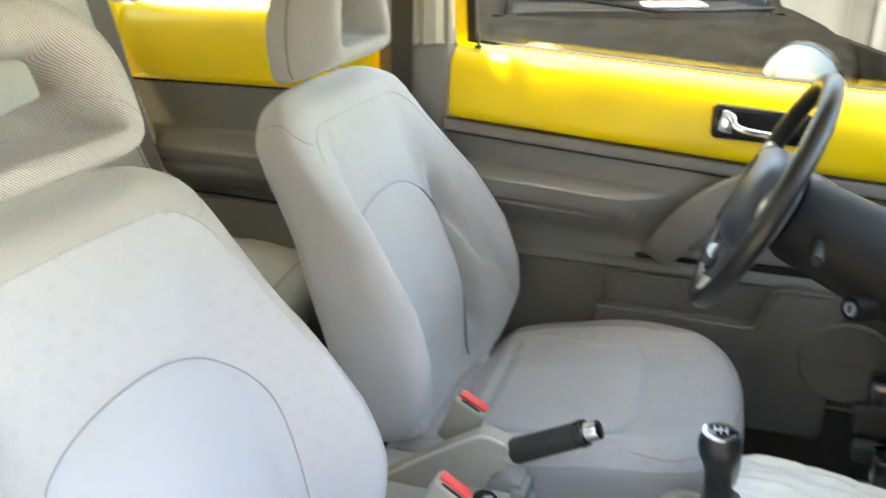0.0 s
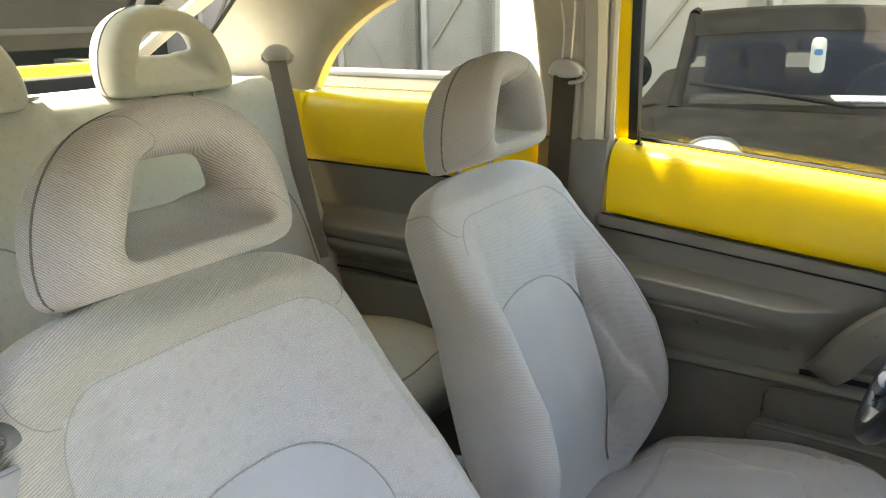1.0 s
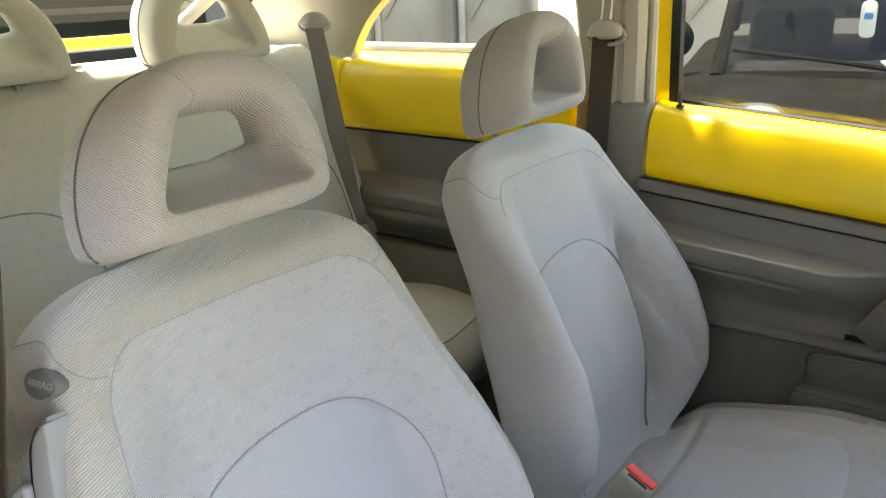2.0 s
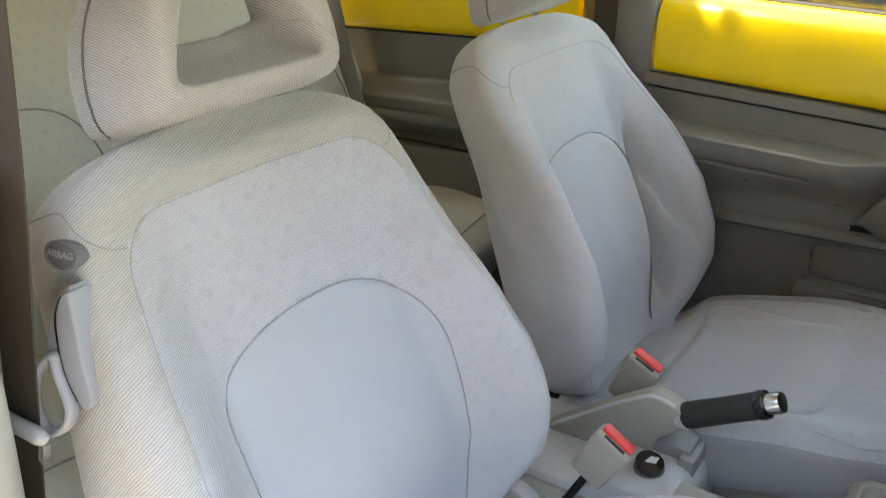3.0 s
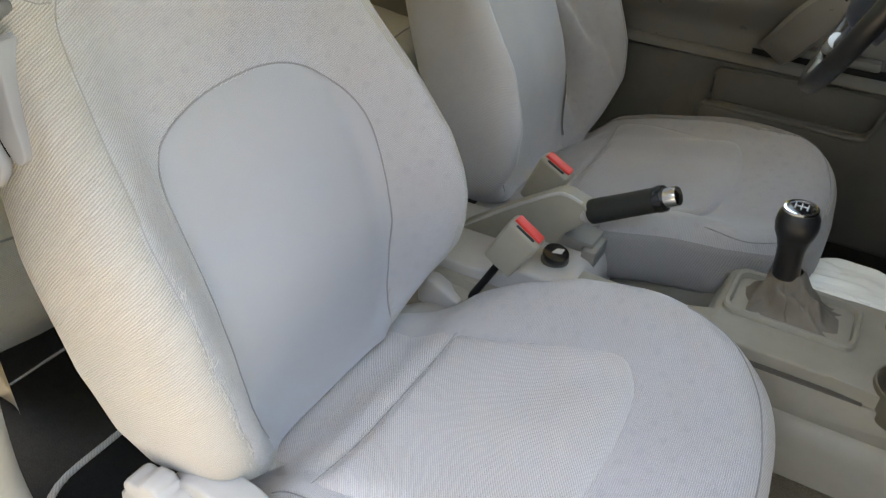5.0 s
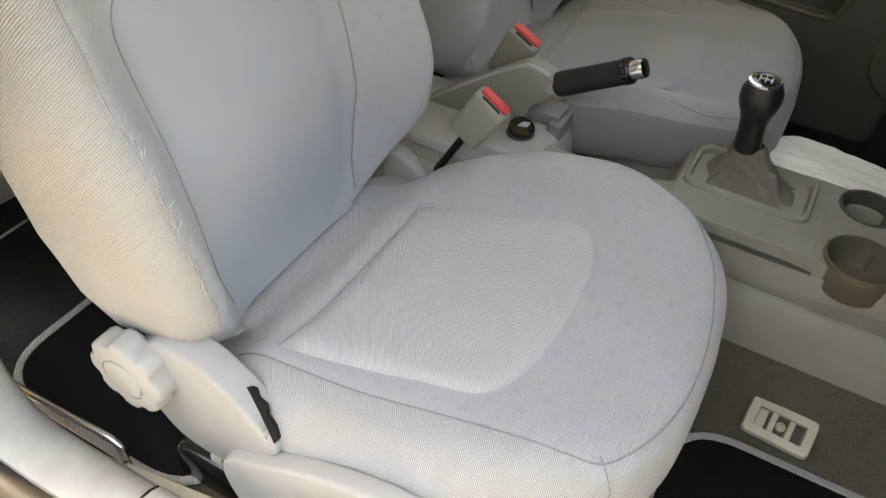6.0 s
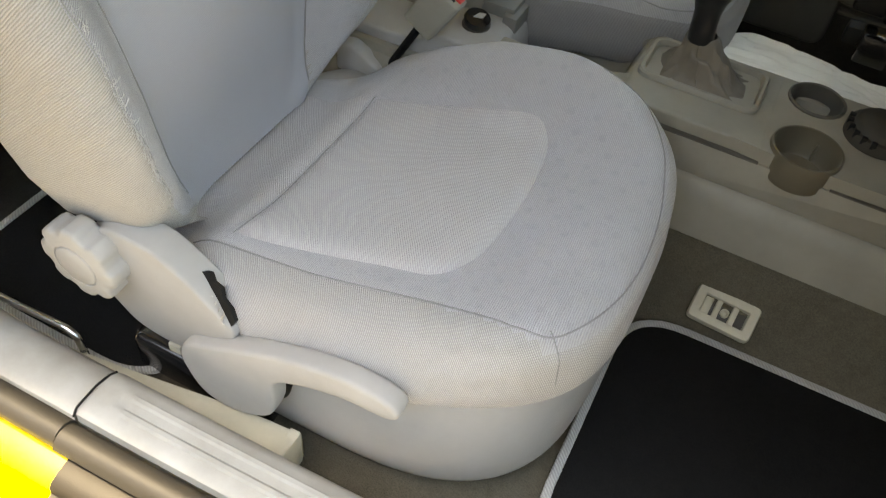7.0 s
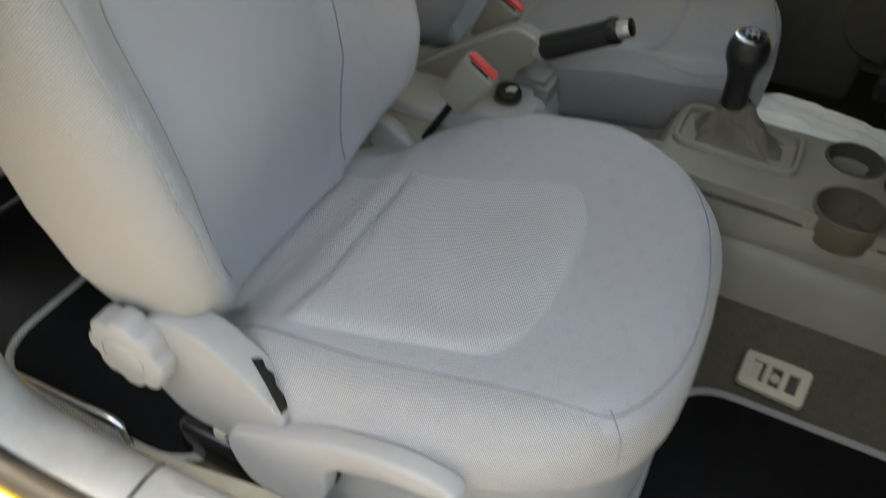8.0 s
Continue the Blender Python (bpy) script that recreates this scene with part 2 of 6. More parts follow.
for k in ("webbing", "webbing_grey"):
    M[k].node_tree.nodes["Principled BSDF"].inputs["Sheen Weight"].default_value = 0.0
M["car_paint"].node_tree.nodes["Principled BSDF"].inputs["IOR"].default_value = 1.06
M["glass"] = glass("window_glass", (0.80, 0.84, 0.78), 0.0, 1.6)
M["glass_dark"] = glass("window_glass_tinted", (0.46, 0.50, 0.41))
M["glass_front"] = glass("windscreen_glass", (0.68, 0.70, 0.66))
M["glass_black"] = glass("car_glass_dark", (0.62, 0.62, 0.58), 0.0, 1.11)


# ---- mesh helpers ----
BASE = {}


def thing(name, at, label, category, group="", kind=""):
    ob = new(name)
    ob.location = at
    ob.empty_display_size = 0.05
    BASE[ob] = Vector(at)
    return tagged(ob, label, category, group, kind)


def shaded(mesh, angle=40):
    mesh.polygons.foreach_set("use_smooth", [True] * len(mesh.polygons))
    mesh.set_sharp_from_angle(angle=radians(angle))


def part(name, shape, mat, parent=None, label="", angle=40):
    """One mesh object from a bmesh or from (places, faces) in world metres, under a thing or a part."""
    origin = BASE.get(parent, Vector((0, 0, 0)))
    mesh = bpy.data.meshes.new(name)
    if isinstance(shape, bmesh.types.BMesh):
        bmesh.ops.translate(shape, verts=shape.verts, vec=-origin)
        bmesh.ops.recalc_face_normals(shape, faces=shape.faces)
        shape.to_mesh(mesh)
        shape.free()
    else:
        vs, fs = shape
        mesh.from_pydata([tuple(Vector(v) - origin) for v in vs], [], fs)
        b = bmesh.new()
        b.from_mesh(mesh)
        bmesh.ops.remove_doubles(b, verts=b.verts, dist=1e-5)
        bmesh.ops.recalc_face_normals(b, faces=b.faces)
        b.to_mesh(mesh)
        b.free()
    mesh.materials.append(mat)
    shaded(mesh, angle)
    ob = new(name, mesh)
    if parent:
        ob.parent = parent
    BASE[ob] = origin
    if label:
        ob["label"] = label
    return ob


def pane(name, shape, mat, parent, label=""):
    """A car window whose faces look into the cabin."""
    ob = part(name, shape, mat, parent, label, 80)
    ob.data.flip_normals()
    return ob


def whole(name, shape, mat, label, category, group="", kind="", angle=40):
    return tagged(part(name, shape, mat, None, "", angle), label, category, group, kind)


def grid(rows, close_u=False, close_v=False, caps=False):
    """Faces over rows of places, all rows of one length."""
    nv, nu = len(rows), len(rows[0])
    vs = [p for r in rows for p in r]
    fs = []
    for i in range(nv if close_v else nv - 1):
        for j in range(nu if close_u else nu - 1):
            a, b = i * nu + j, i * nu + (j + 1) % nu
            c, d = ((i + 1) % nv) * nu + (j + 1) % nu, ((i + 1) % nv) * nu + j
            fs.append((a, b, c, d))
    if caps:
        for i in (0, nv - 1):
            mid = sum((Vector(p) for p in rows[i]), Vector()) / nu
            vs.append(mid)
            fs += [(i * nu + j, i * nu + (j + 1) % nu, len(vs) - 1) for j in range(nu)]
    return vs, fs


def spline(points, n=8, closed=False):
    """A smooth line through the points."""
    p = [Vector(q) for q in points]
    out, k = [], len(p)
    for i in range(k if closed else k - 1):
        a, b, c, d = [p[(i + j) % k] if closed else p[min(max(i + j, 0), k - 1)] for j in (-1, 0, 1, 2)]
        for s in range(n):
            t = s / n
            out.append(0.5 * (2 * b + (c - a) * t + (2 * a - 5 * b + 4 * c - d) * t * t + (3 * b - a - 3 * c + d) * t ** 3))
    if not closed:
        out.append(p[-1])
    return out


def tube(points, radius, sides=10, closed=False, flat=1.0, up=(0, 0, 1)):
    """A round or flattened tube along a line; radius is a number or one for each point."""
    pts = [Vector(q) for q in points]
    n, rows = len(pts), []
    ref = Vector(up)
    for i, p in enumerate(pts):
        d = (pts[(i + 1) % n] - pts[i - 1]) if closed else (pts[min(i + 1, n - 1)] - pts[max(i - 1, 0)])
        d.normalize()
        s = d.cross(ref)
        if s.length < 1e-4:
            s = d.cross(Vector((1, 0, 0)))
        s.normalize()
        t = s.cross(d)
        r = radius[i] if isinstance(radius, (list, tuple)) else radius
        rows.append([p + r * (math.cos(a) * s + flat * math.sin(a) * t) for a in [2 * math.pi * k / sides for k in range(sides)]])
    return grid(rows, close_u=True, close_v=closed, caps=not closed)


def ribbon(points, width, thick, across):
    """A strap along a line: across gives the direction of its width."""
    pts, rows = [Vector(q) for q in points], []
    for i, p in enumerate(pts):
        d = (pts[min(i + 1, len(pts) - 1)] - pts[max(i - 1, 0)]).normalized()
        w = Vector(across)
        w = (w - w.dot(d) * d).normalized()
        n = d.cross(w)
        rows.append([p + w * a * width / 2 + n * b * thick / 2 for a, b in ((-1, -0.6), (-0.97, 1), (0.97, 1), (1, -0.6), (0.97, -1), (-0.97, -1))])
    return grid(rows, close_u=True, caps=True)


def box(lo, hi, bevel=0.004, seg=2, turn=None):
    """A box between two corners, with rounded edges; turn: a matrix about its middle."""
    b = bmesh.new()
    lo, hi = Vector(lo), Vector(hi)
    bmesh.ops.create_cube(b, size=1)
    bmesh.ops.scale(b, verts=b.verts, vec=hi - lo)
    if bevel:
        bmesh.ops.bevel(b, geom=list(b.edges), offset=min(bevel, min(hi - lo) * 0.48), segments=seg, profile=0.5, affect="EDGES", clamp_overlap=True)
    if turn:
        bmesh.ops.transform(b, matrix=turn, verts=b.verts)
    bmesh.ops.translate(b, verts=b.verts, vec=(lo + hi) / 2)
    return b


def slab(outline, axis, a, b, bevel=0.003, seg=2):
    """A plate: the outline in the plane across axis ('x', 'y' or 'z'), from a to b along it."""
    bm = bmesh.new()

    def put(p, k):
        return {"x": (k, p[0], p[1]), "y": (p[0], k, p[1]), "z": (p[0], p[1], k)}[axis]
    lower = bm.faces.new([bm.verts.new(put(p, a)) for p in outline])
    top = bmesh.ops.extrude_face_region(bm, geom=[lower])
    for v in [g for g in top["geom"] if isinstance(g, bmesh.types.BMVert)]:
        v.co["xyz".index(axis)] = b
    bmesh.ops.recalc_face_normals(bm, faces=bm.faces)
    if bevel:
        rim = [e for e in bm.edges if abs(e.verts[0].co["xyz".index(axis)] - e.verts[1].co["xyz".index(axis)]) < 1e-7]
        bmesh.ops.bevel(bm, geom=rim, offset=bevel, segments=seg, profile=0.5, affect="EDGES", clamp_overlap=True)
    return bm


def lathe(profile, at, axis=(0, 0, 1), sides=28):
    """Turned about an axis through at: profile of (radius, height)."""
    q = Vector((0, 0, 1)).rotation_difference(Vector(axis))
    rows = [[Vector(at) + q @ Vector((r * math.cos(a), r * math.sin(a), h)) for a in [2 * math.pi * k / sides for k in range(sides)]] for r, h in profile]
    return grid(rows, close_u=True, caps=True)


def keyed(t, keys):
    """A smooth value through keys of (place, value)."""
    if t <= keys[0][0]:
        return keys[0][1]
    for (a, x), (b, y) in zip(keys, keys[1:]):
        if t <= b:
            s = (t - a) / (b - a)
            return x + (y - x) * s
    return keys[-1][1]


def step(a, b, x):
    t = min(1, max(0, (x - a) / (b - a)))
    return t * t * (3 - 2 * t)


def power(c, e):
    return math.copysign(abs(c) ** e, c)


def rounded(points, r, n=5):
    """An outline with its corners rounded."""
    out, k = [], len(points)
    for i in range(k):
        p, a, b = Vector(points[i]), Vector(points[i - 1]), Vector(points[(i + 1) % k])
        ra = min(r, (a - p).length * 0.49, (b - p).length * 0.49)
        s, e = p + (a - p).normalized() * ra, p + (b - p).normalized() * ra
        for j in range(n + 1):
            t = j / n
            out.append(((1 - t) ** 2 * s + 2 * t * (1 - t) * p + t * t * e)[:])
    return out


# ---- setting: ground, floor, roof, walls ----
def ground():
    n = 40
    rows = [[(-60 + 120 * i / n, -60 + 120 * j / n, 0.012 * noise.noise(Vector((i * 0.7, j * 0.7, 0)))) for i in range(n + 1)] for j in range(n + 1)]
    return whole("ground", grid(rows), M["asphalt"], "pale worn concrete of the parking yard", "ground", kind="structure")


def floor_pan():
    """The car's floor: footwell carpet, tunnel slope and the rise under the rear seat."""
    rows = []
    for i in range(73):
        x = -0.60 + 2.0 * i / 72
        row = []
        for j in range(65):
            y = -0.66 + 1.36 * j / 64
            d = abs(y - 0.02)
            z = 0.305 + 0.16 * (1 - step(0.10, 0.19, d))
            z += 0.05 * step(1.0, 1.3, x) + 0.30 * step(1.1, 1.5, x)
            z += 0.0025 * noise.noise(Vector((x * 9, y * 9, 0.3)))
            row.append((x, y, z))
        rows.append(row)
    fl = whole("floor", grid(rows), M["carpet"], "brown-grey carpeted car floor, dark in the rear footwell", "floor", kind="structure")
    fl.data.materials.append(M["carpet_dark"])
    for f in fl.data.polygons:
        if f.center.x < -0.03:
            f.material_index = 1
    return fl


def sheet(rows, thick, name, mat, label, category, kind="structure"):
    ob = whole(name, grid(rows), mat, label, category, kind=kind)
    s = ob.modifiers.new("thick", "SOLIDIFY")
    s.thickness, s.offset = thick, 0.0
    return ob


def roof():
    rows = []
    for i in range(33):
        x = -1.12 + 2.02 * i / 32
        crown = 1.68 - 0.10 * ((x + 0.10) / 1.0) ** 2
        row = []
        for j in range(25):
            t = -1 + 2 * j / 24
            # unseen near edge widened past the sill to shade it from the sun
            row.append((x, -0.088 + 0.781 * t, crown - 0.10 * abs(t) ** 3.2))
        rows.append(row)
    return sheet(rows, 0.03, "ceiling", M["headliner"], "pale cloth headliner of the car roof", "ceiling")


# ---- seats ----
LEAN = radians(20)
NX, NZ, DX, DZ = math.cos(LEAN), math.sin(LEAN), -math.sin(LEAN), math.cos(LEAN)
HALF = [(-0.085, 0.15), (-0.06, 0.20), (-0.03, 0.245), (0.0, 0.270), (0.06, 0.287), (0.14, 0.292), (0.28, 0.275), (0.43, 0.243), (0.53, 0.222), (0.555, 0.208), (0.575, 0.186), (0.59, 0.158), (0.60, 0.11), (0.603, 0.06)]
SWELL = [(-0.085, 0.0), (-0.03, 0.045), (0.03, 0.10), (0.10, 0.122), (0.20, 0.122), (0.32, 0.088), (0.45, 0.036), (0.55, 0.006), (0.61, 0.0)]
REAR = [(-0.085, -0.10), (0.0, -0.135), (0.15, -0.145), (0.40, -0.145), (0.53, -0.145), (0.58, -0.125), (0.603, -0.08)]
EDGE = [(-0.085, 0.82), (0.0, 0.86), (0.16, 0.872), (0.37, 0.860), (0.50, 0.82), (0.61, 0.8)]
EXP = 0.42


def half(v, u):
    """Half the backrest's width; its outer side (u below 0) is fuller."""
    if u < 0:
        return keyed(v, HALF) + 0.014 * step(0.10, 0.30, v) * step(0.605, 0.55, v)
    return keyed(v, HALF) - 0.024 * step(0.52, 0.34, v)


def middle(u, v):
    """The backrest's widest line: set back at the top, and at the foot beside the tunnel."""
    return -0.045 * step(0.3, 0.6, v) - (0.065 * step(0.05, -0.075, v) if u > 0 else 0.0)


def back_front(u, v):
    """How far the backrest's front stands out at a place across and up."""
    hw = half(v, u)
    r = min(1.0, abs(u) / hw)
    f = keyed(v, SWELL) * step(0.50, 0.93, r) + 0.012 * math.exp(-((v - 0.16) / 0.12) ** 2) * (1 - r)
    f -= 0.030 * step(0.55, 0.603, v) + 0.047 * step(0.17, -0.07, v) * (1 - (step(0.20, 0.30, u) if u > 0 else step(0.12, 0.22, -u)))
    w = max(0.0, 1 - r ** (2 / EXP)) ** (EXP / 2)
    mid = middle(u, v)
    return mid + (f - mid) * w


def reach(outline, mid, d):
    """Where a ray from mid meets an outline."""
    best = (mid[0], mid[1])
    far = -1.0
    for p, q in zip(outline, outline[1:] + outline[:1]):
        ex, ey = q[0] - p[0], q[1] - p[1]
        det = d[0] * -ey + d[1] * ex
        if abs(det) < 1e-12:
            continue
        px, py = p[0] - mid[0], p[1] - mid[1]
        t = (px * -ey + py * ex) / det
        k = (d[0] * py - d[1] * px) / det
        if t > far and -1e-6 <= k <= 1 + 1e-6:
            far, best = t, (mid[0] + d[0] * t, mid[1] + d[1] * t)
    return best


HEAD = [(0.0, 0.150), (0.055, 0.152), (0.10, 0.140), (0.138, 0.118), (0.168, 0.084), (0.186, 0.030)]


def head_loop(at, fore_off=0.036, narrow=0.0):
    """Rows of a padded headrest whose opening slopes down and widens to the front."""
    side = [(w, 0.602 + h) for h, w in HEAD]
    outer = rounded(side + [(-w, v) for w, v in reversed(side)], 0.030, 5)
    back = rounded([(-0.086, 0.690), (0.086, 0.690), (0.078, 0.736), (-0.078, 0.736)], 0.014, 6)
    fore = rounded([(-0.100, 0.634), (0.100, 0.634), (0.050, 0.730), (-0.050, 0.730)], 0.024, 6)
    rows = []
    for k in range(96):
        a = 2 * math.pi * k / 96
        d = (math.cos(a), math.sin(a))
        ou, ov = reach(outer, (0.0, 0.708), d)
        b0, b1 = reach(back, (0.0, 0.708), d), reach(fore, (0.0, 0.708), d)
        sn = d[1]
        row = []
        for j in range(36):
            b = 2 * math.pi * j / 36
            cb, sb = power(math.cos(b), 0.58), power(math.sin(b), 0.70)
            m, w = 0.5 + 0.5 * cb, step(-0.9, 0.9, sb)
            iu, iv = b0[0] + (b1[0] - b0[0]) * w, b0[1] + (b1[1] - b0[1]) * w
            front, rear = fore_off - 0.016 * max(0, sn) * m, -0.084 + 0.034 * (1 - m) + 0.012 * max(0, sn)
            off = -0.026 + ((front + 0.026) * sb if sb > 0 else (-rear - 0.026) * sb)
            nar = 1 - narrow * max(0.0, sb) * m
            row.append(at((iu + (ou - iu) * m) * nar, iv + (ov - iv) * m, off))
        rows.append(row)
    return rows, outer


def head_seam(rows, k_out, k_in):
    """A seam over the front of a headrest, from its rim to its opening."""
    line = []
    for j in range(1, 17):
        k = k_out + (k_in - k_out) * (j - 1) / 15
        a, f = int(math.floor(k)), k - math.floor(k)
        line.append(Vector(rows[a % 96][j]).lerp(Vector(rows[(a + 1) % 96][j]), f))
    return line


def seat(base_x, cy, flip, label, guide, wide=1.0, tall=1.0):
    """A front seat. flip: 1 with its outer side towards -y, -1 towards +y."""
    s = thing("car_seat", (base_x + 0.2, cy, 0.31), label, "car seat", "front seats")

    # the driver's seat takes the cloth darkened for soil and shade
    cloth_tone = "" if guide else "_soil_shade"
    bx, by = (base_x - 0.008, cy - 0.012) if guide else (base_x, cy)

    def at(u, off, v):
        return Vector((bx + 0.03 + NX * off + DX * v, by + flip * u, 0.60 + NZ * off + DZ * v))

    def face(u, v):
        if guide:
            return back_front(u, v)
        d = back_front(u, v)
        for u0, bend, v0, v1, deep, wide in ((-0.172, 0.0, -0.02, 0.33, 0.046, 0.0085), (-0.212, -0.045, 0.10, 0.36, 0.022, 0.008), (-0.232, -0.030, 0.02, 0.26, 0.010, 0.007), (-0.192, -0.020, 0.22, 0.38, 0.013, 0.008)):
            k = (v - v0) / (v1 - v0)
            line = u0 - bend * min(1, max(0, k))
            d -= deep * math.exp(-((u - line) / wide) ** 2) * step(v0 - 0.03, v0 + 0.08, v) * step(v1 + 0.03, v1 - 0.08, v)
        return d

    # backrest: a closed hull, cloth with dots on its face and plain cloth round its sides
    rows, vs, steps = [], [], 92 if guide else 300
    levels = [-0.085 + 0.66 * i / 60 for i in range(61)] + [0.582, 0.588, 0.593, 0.597, 0.600, 0.602, 0.603]
    for v in levels:
        row = []
        for k in range(steps):
            a = 2 * math.pi * k / steps
            u = half(v, math.cos(a)) * power(math.cos(a), EXP)
            w = abs(math.sin(a)) ** EXP
            rear = keyed(v, REAR) * (0.86 - 0.20 * power(math.cos(a), 0.5))
            if math.sin(a) >= 0:
                off = face(u, v)
            else:
                mid = middle(u, v)
                off = mid + (rear - mid) * w
            row.append(at(u, off, v))
        rows.append(row)
    hull = part("backrest", grid(rows, close_u=True, caps=True), M["side" + cloth_tone], s, angle=80)
    hull.data.materials.append(M["back" + cloth_tone])
    for f in hull.data.polygons:
        c = f.center + BASE[s]
        q = Vector((c.x - bx - 0.03, 0, c.z - 0.60))
        v, off, u = q.x * DX + q.z * DZ, q.x * NX + q.z * NZ, (c.y - by) * flip
        hw = half(v, u)
        cu = hw * keyed(v, EDGE) - 0.055 * (1 - math.sqrt(max(0.0, 1 - (max(0.0, v - 0.47) / 0.059) ** 2)))
        if -0.085 < v < 0.530 and abs(u) < cu and off > -0.03:
            f.material_index = 1

    # cloth laid round the hull, along each ring from the middle of the face
    laid_at = {}
    for v, row in zip(levels, rows):
        for way in (1, -1):
            far, last = 0.0, row[steps // 4]
            for n in range(steps // 2 + (way > 0)):
                p = row[(steps // 4 + way * n) % steps]
                far += (p - last).length
                last = p
                laid_at[tuple(round(c, 4) for c in p - BASE[s])] = (-way * far, v)
    laid = hull.data.uv_layers.new(name="laid")
    for loop in hull.data.loops:
        c = hull.data.vertices[loop.vertex_index].co
        laid.data[loop.index].uv = laid_at.get(tuple(round(k, 4) for k in c), (0.0, 0.6))

    def on_front(u, v, lift):
        p = at(u, face(u, v), v)
        e = 0.004
        du = at(u + e, face(u + e, v), v) - at(u - e, face(u - e, v), v)
        dv = at(u, face(u, v + e), v + e) - at(u, face(u, v - e), v - e)
        n = du.cross(dv).normalized()
        if n.x < 0:
            n = -n
        return p + n * lift

    # the padded insert under its arch
    def arch(v, sg):
        """Half the insert's width; one shoulder is drawn squarer to fit the camera's view."""
        if sg * flip > 0:
            if v > 0.225:
                return 0.162 * max(0.0, 1 - ((v - 0.225) / 0.149) ** 2.5) ** (1 / 2.2)
            return keyed(v, [(-0.08, 0.132), (0.0, 0.147), (0.10, 0.160), (0.225, 0.162)])
        if v > 0.285:
            return 0.165 * max(0.0, 1 - ((v - 0.285) / 0.089) ** 2.5) ** (1 / 2.2)
        return keyed(v, [(-0.08, 0.145), (0.03, 0.160), (0.12, 0.167), (0.285, 0.165)])
    rows = []
    for i in range(57):
        v = -0.075 + 0.4489 * (1 - (1 - i / 56) ** 1.6)
        row = []
        for j in range(33):
            a = math.sin((-1 + 2 * j / 32) * math.pi / 2)
            top = step(0.374, 0.335, v)
            puff = 0.0075 * (1 - abs(a) ** 9) * top - 0.0002
            row.append(on_front(a * max(0.002, arch(min(v, 0.3739), a)), v, puff))
        rows.append(row)
    part("backrest_insert", grid(rows), M["back_insert" + cloth_tone], s, "smooth cloth centre panel coloured bluish for the sky light", angle=80)
    ups = [-0.05 + 0.4239 * (1 - (1 - i / 90) ** 2.4) for i in range(91)]
    line = [on_front(-arch(v, -1), v, 0.0008) for v in ups]
    line += [on_front(arch(v, 1), v, 0.0008) for v in reversed(ups)]
    part("insert_seam", tube(line, 0.0012, 5), M["seam"], s)
    if not guide:
        # thick dark tube on the seam paints in the crease's shade
        part("crease_shade_seam", tube([on_front(-arch(v, -1) - 0.002, v, 0.0006) for v in ups if v < 0.33], 0.0021, 6), M["piping"], s, "seam darkened for the shade in the bolster crease")
    def panel_edge(sg):
        """The seam of the face: up one side, round the corner and to the middle of the top."""
        line = [(sg * half(v, sg) * keyed(v, EDGE), v) for v in [0.02 + 0.45 * i / 34 for i in range(35)]]
        cu = 0.0
        for i in range(1, 9):
            a = math.pi / 2 * i / 8
            v = 0.47 + 0.059 * math.sin(a)
            cu = half(v, sg) * keyed(v, EDGE)
            line.append((sg * (cu - 0.055 * (1 - math.cos(a))), v))
        for i in range(1, 9):
            line.append((sg * (cu - 0.055) * (1 - i / 8), 0.529 + 0.004 * i / 8))
        return line
    part("outer_seam", tube([on_front(u, v, 0.0003) for u, v in panel_edge(-1)], 0.0008, 5), M["seam_pale"], s)
    part("shoulder_seam", tube([on_front(u, v, 0.0003) for u, v in panel_edge(1)[34:]], 0.0008, 5), M["seam_pale"], s)
    for sg in (-1, 1):
        side = []
        for i in range(12):
            k = i / 11
            a = math.pi * (0.30 - 0.47 * k)
            v = 0.503 + 0.052 * step(0.0, 0.65, k) - 0.004 * step(0.6, 1.0, k)
            u = half(v, sg) * power(math.cos(a), EXP)
            mid = middle(sg * u, v)
            off = back_front(sg * u, v) if a >= 0 else mid + (keyed(v, REAR) * (0.86 - 0.20 * sg) - mid) * abs(math.sin(a)) ** EXP
            side.append(at(sg * (u + 0.0006), off, v))
        part("side_seam", tube(side, 0.0008, 5), M["seam"], s)

    # headrest with its opening, on two posts
    def on_head(u, v, off):
        if not guide:
            return at(u * wide, off + 0.30 * (v - 0.66), 0.602 + (v - 0.602) * tall) + Vector((0.014, 0, 0.012))
        return at(u * wide, off + 0.22 * (v - 0.66), 0.602 + (v - 0.602) * tall)
    rows, outer = head_loop(on_head, 0.062, 0.13)
    head = part("headrest", grid(rows, close_u=True, close_v=True), M["head" + cloth_tone], s, "ribbed grey cloth headrest with an opening", angle=80)
    for k_out, k_in in ((36, 40), (87, 90)):
        part("corner_seam", tube(head_seam(rows, k_out, k_in), 0.0007, 5), M["seam"], head)
    for sg in (-1, 1):
        rim = []
        for i in range(33):
            a = math.pi * (-0.20 + 0.70 * i / 32)
            ou, ov = reach(outer, (0.0, 0.708), (math.cos(a), math.sin(a)))
            rim.append(on_head(sg * (ou + 0.0002), ov + 0.0002, -0.024))
        part("headrest_seam", tube(rim, 0.0014, 6), M["piping"], head)
        post = [at(sg * 0.055, -0.04, 0.56), at(sg * 0.055, -0.045, 0.625)]
        part("headrest_post", tube(post, 0.0055, 10), M["chrome"], head)

    # cushion
    cx = 0.255

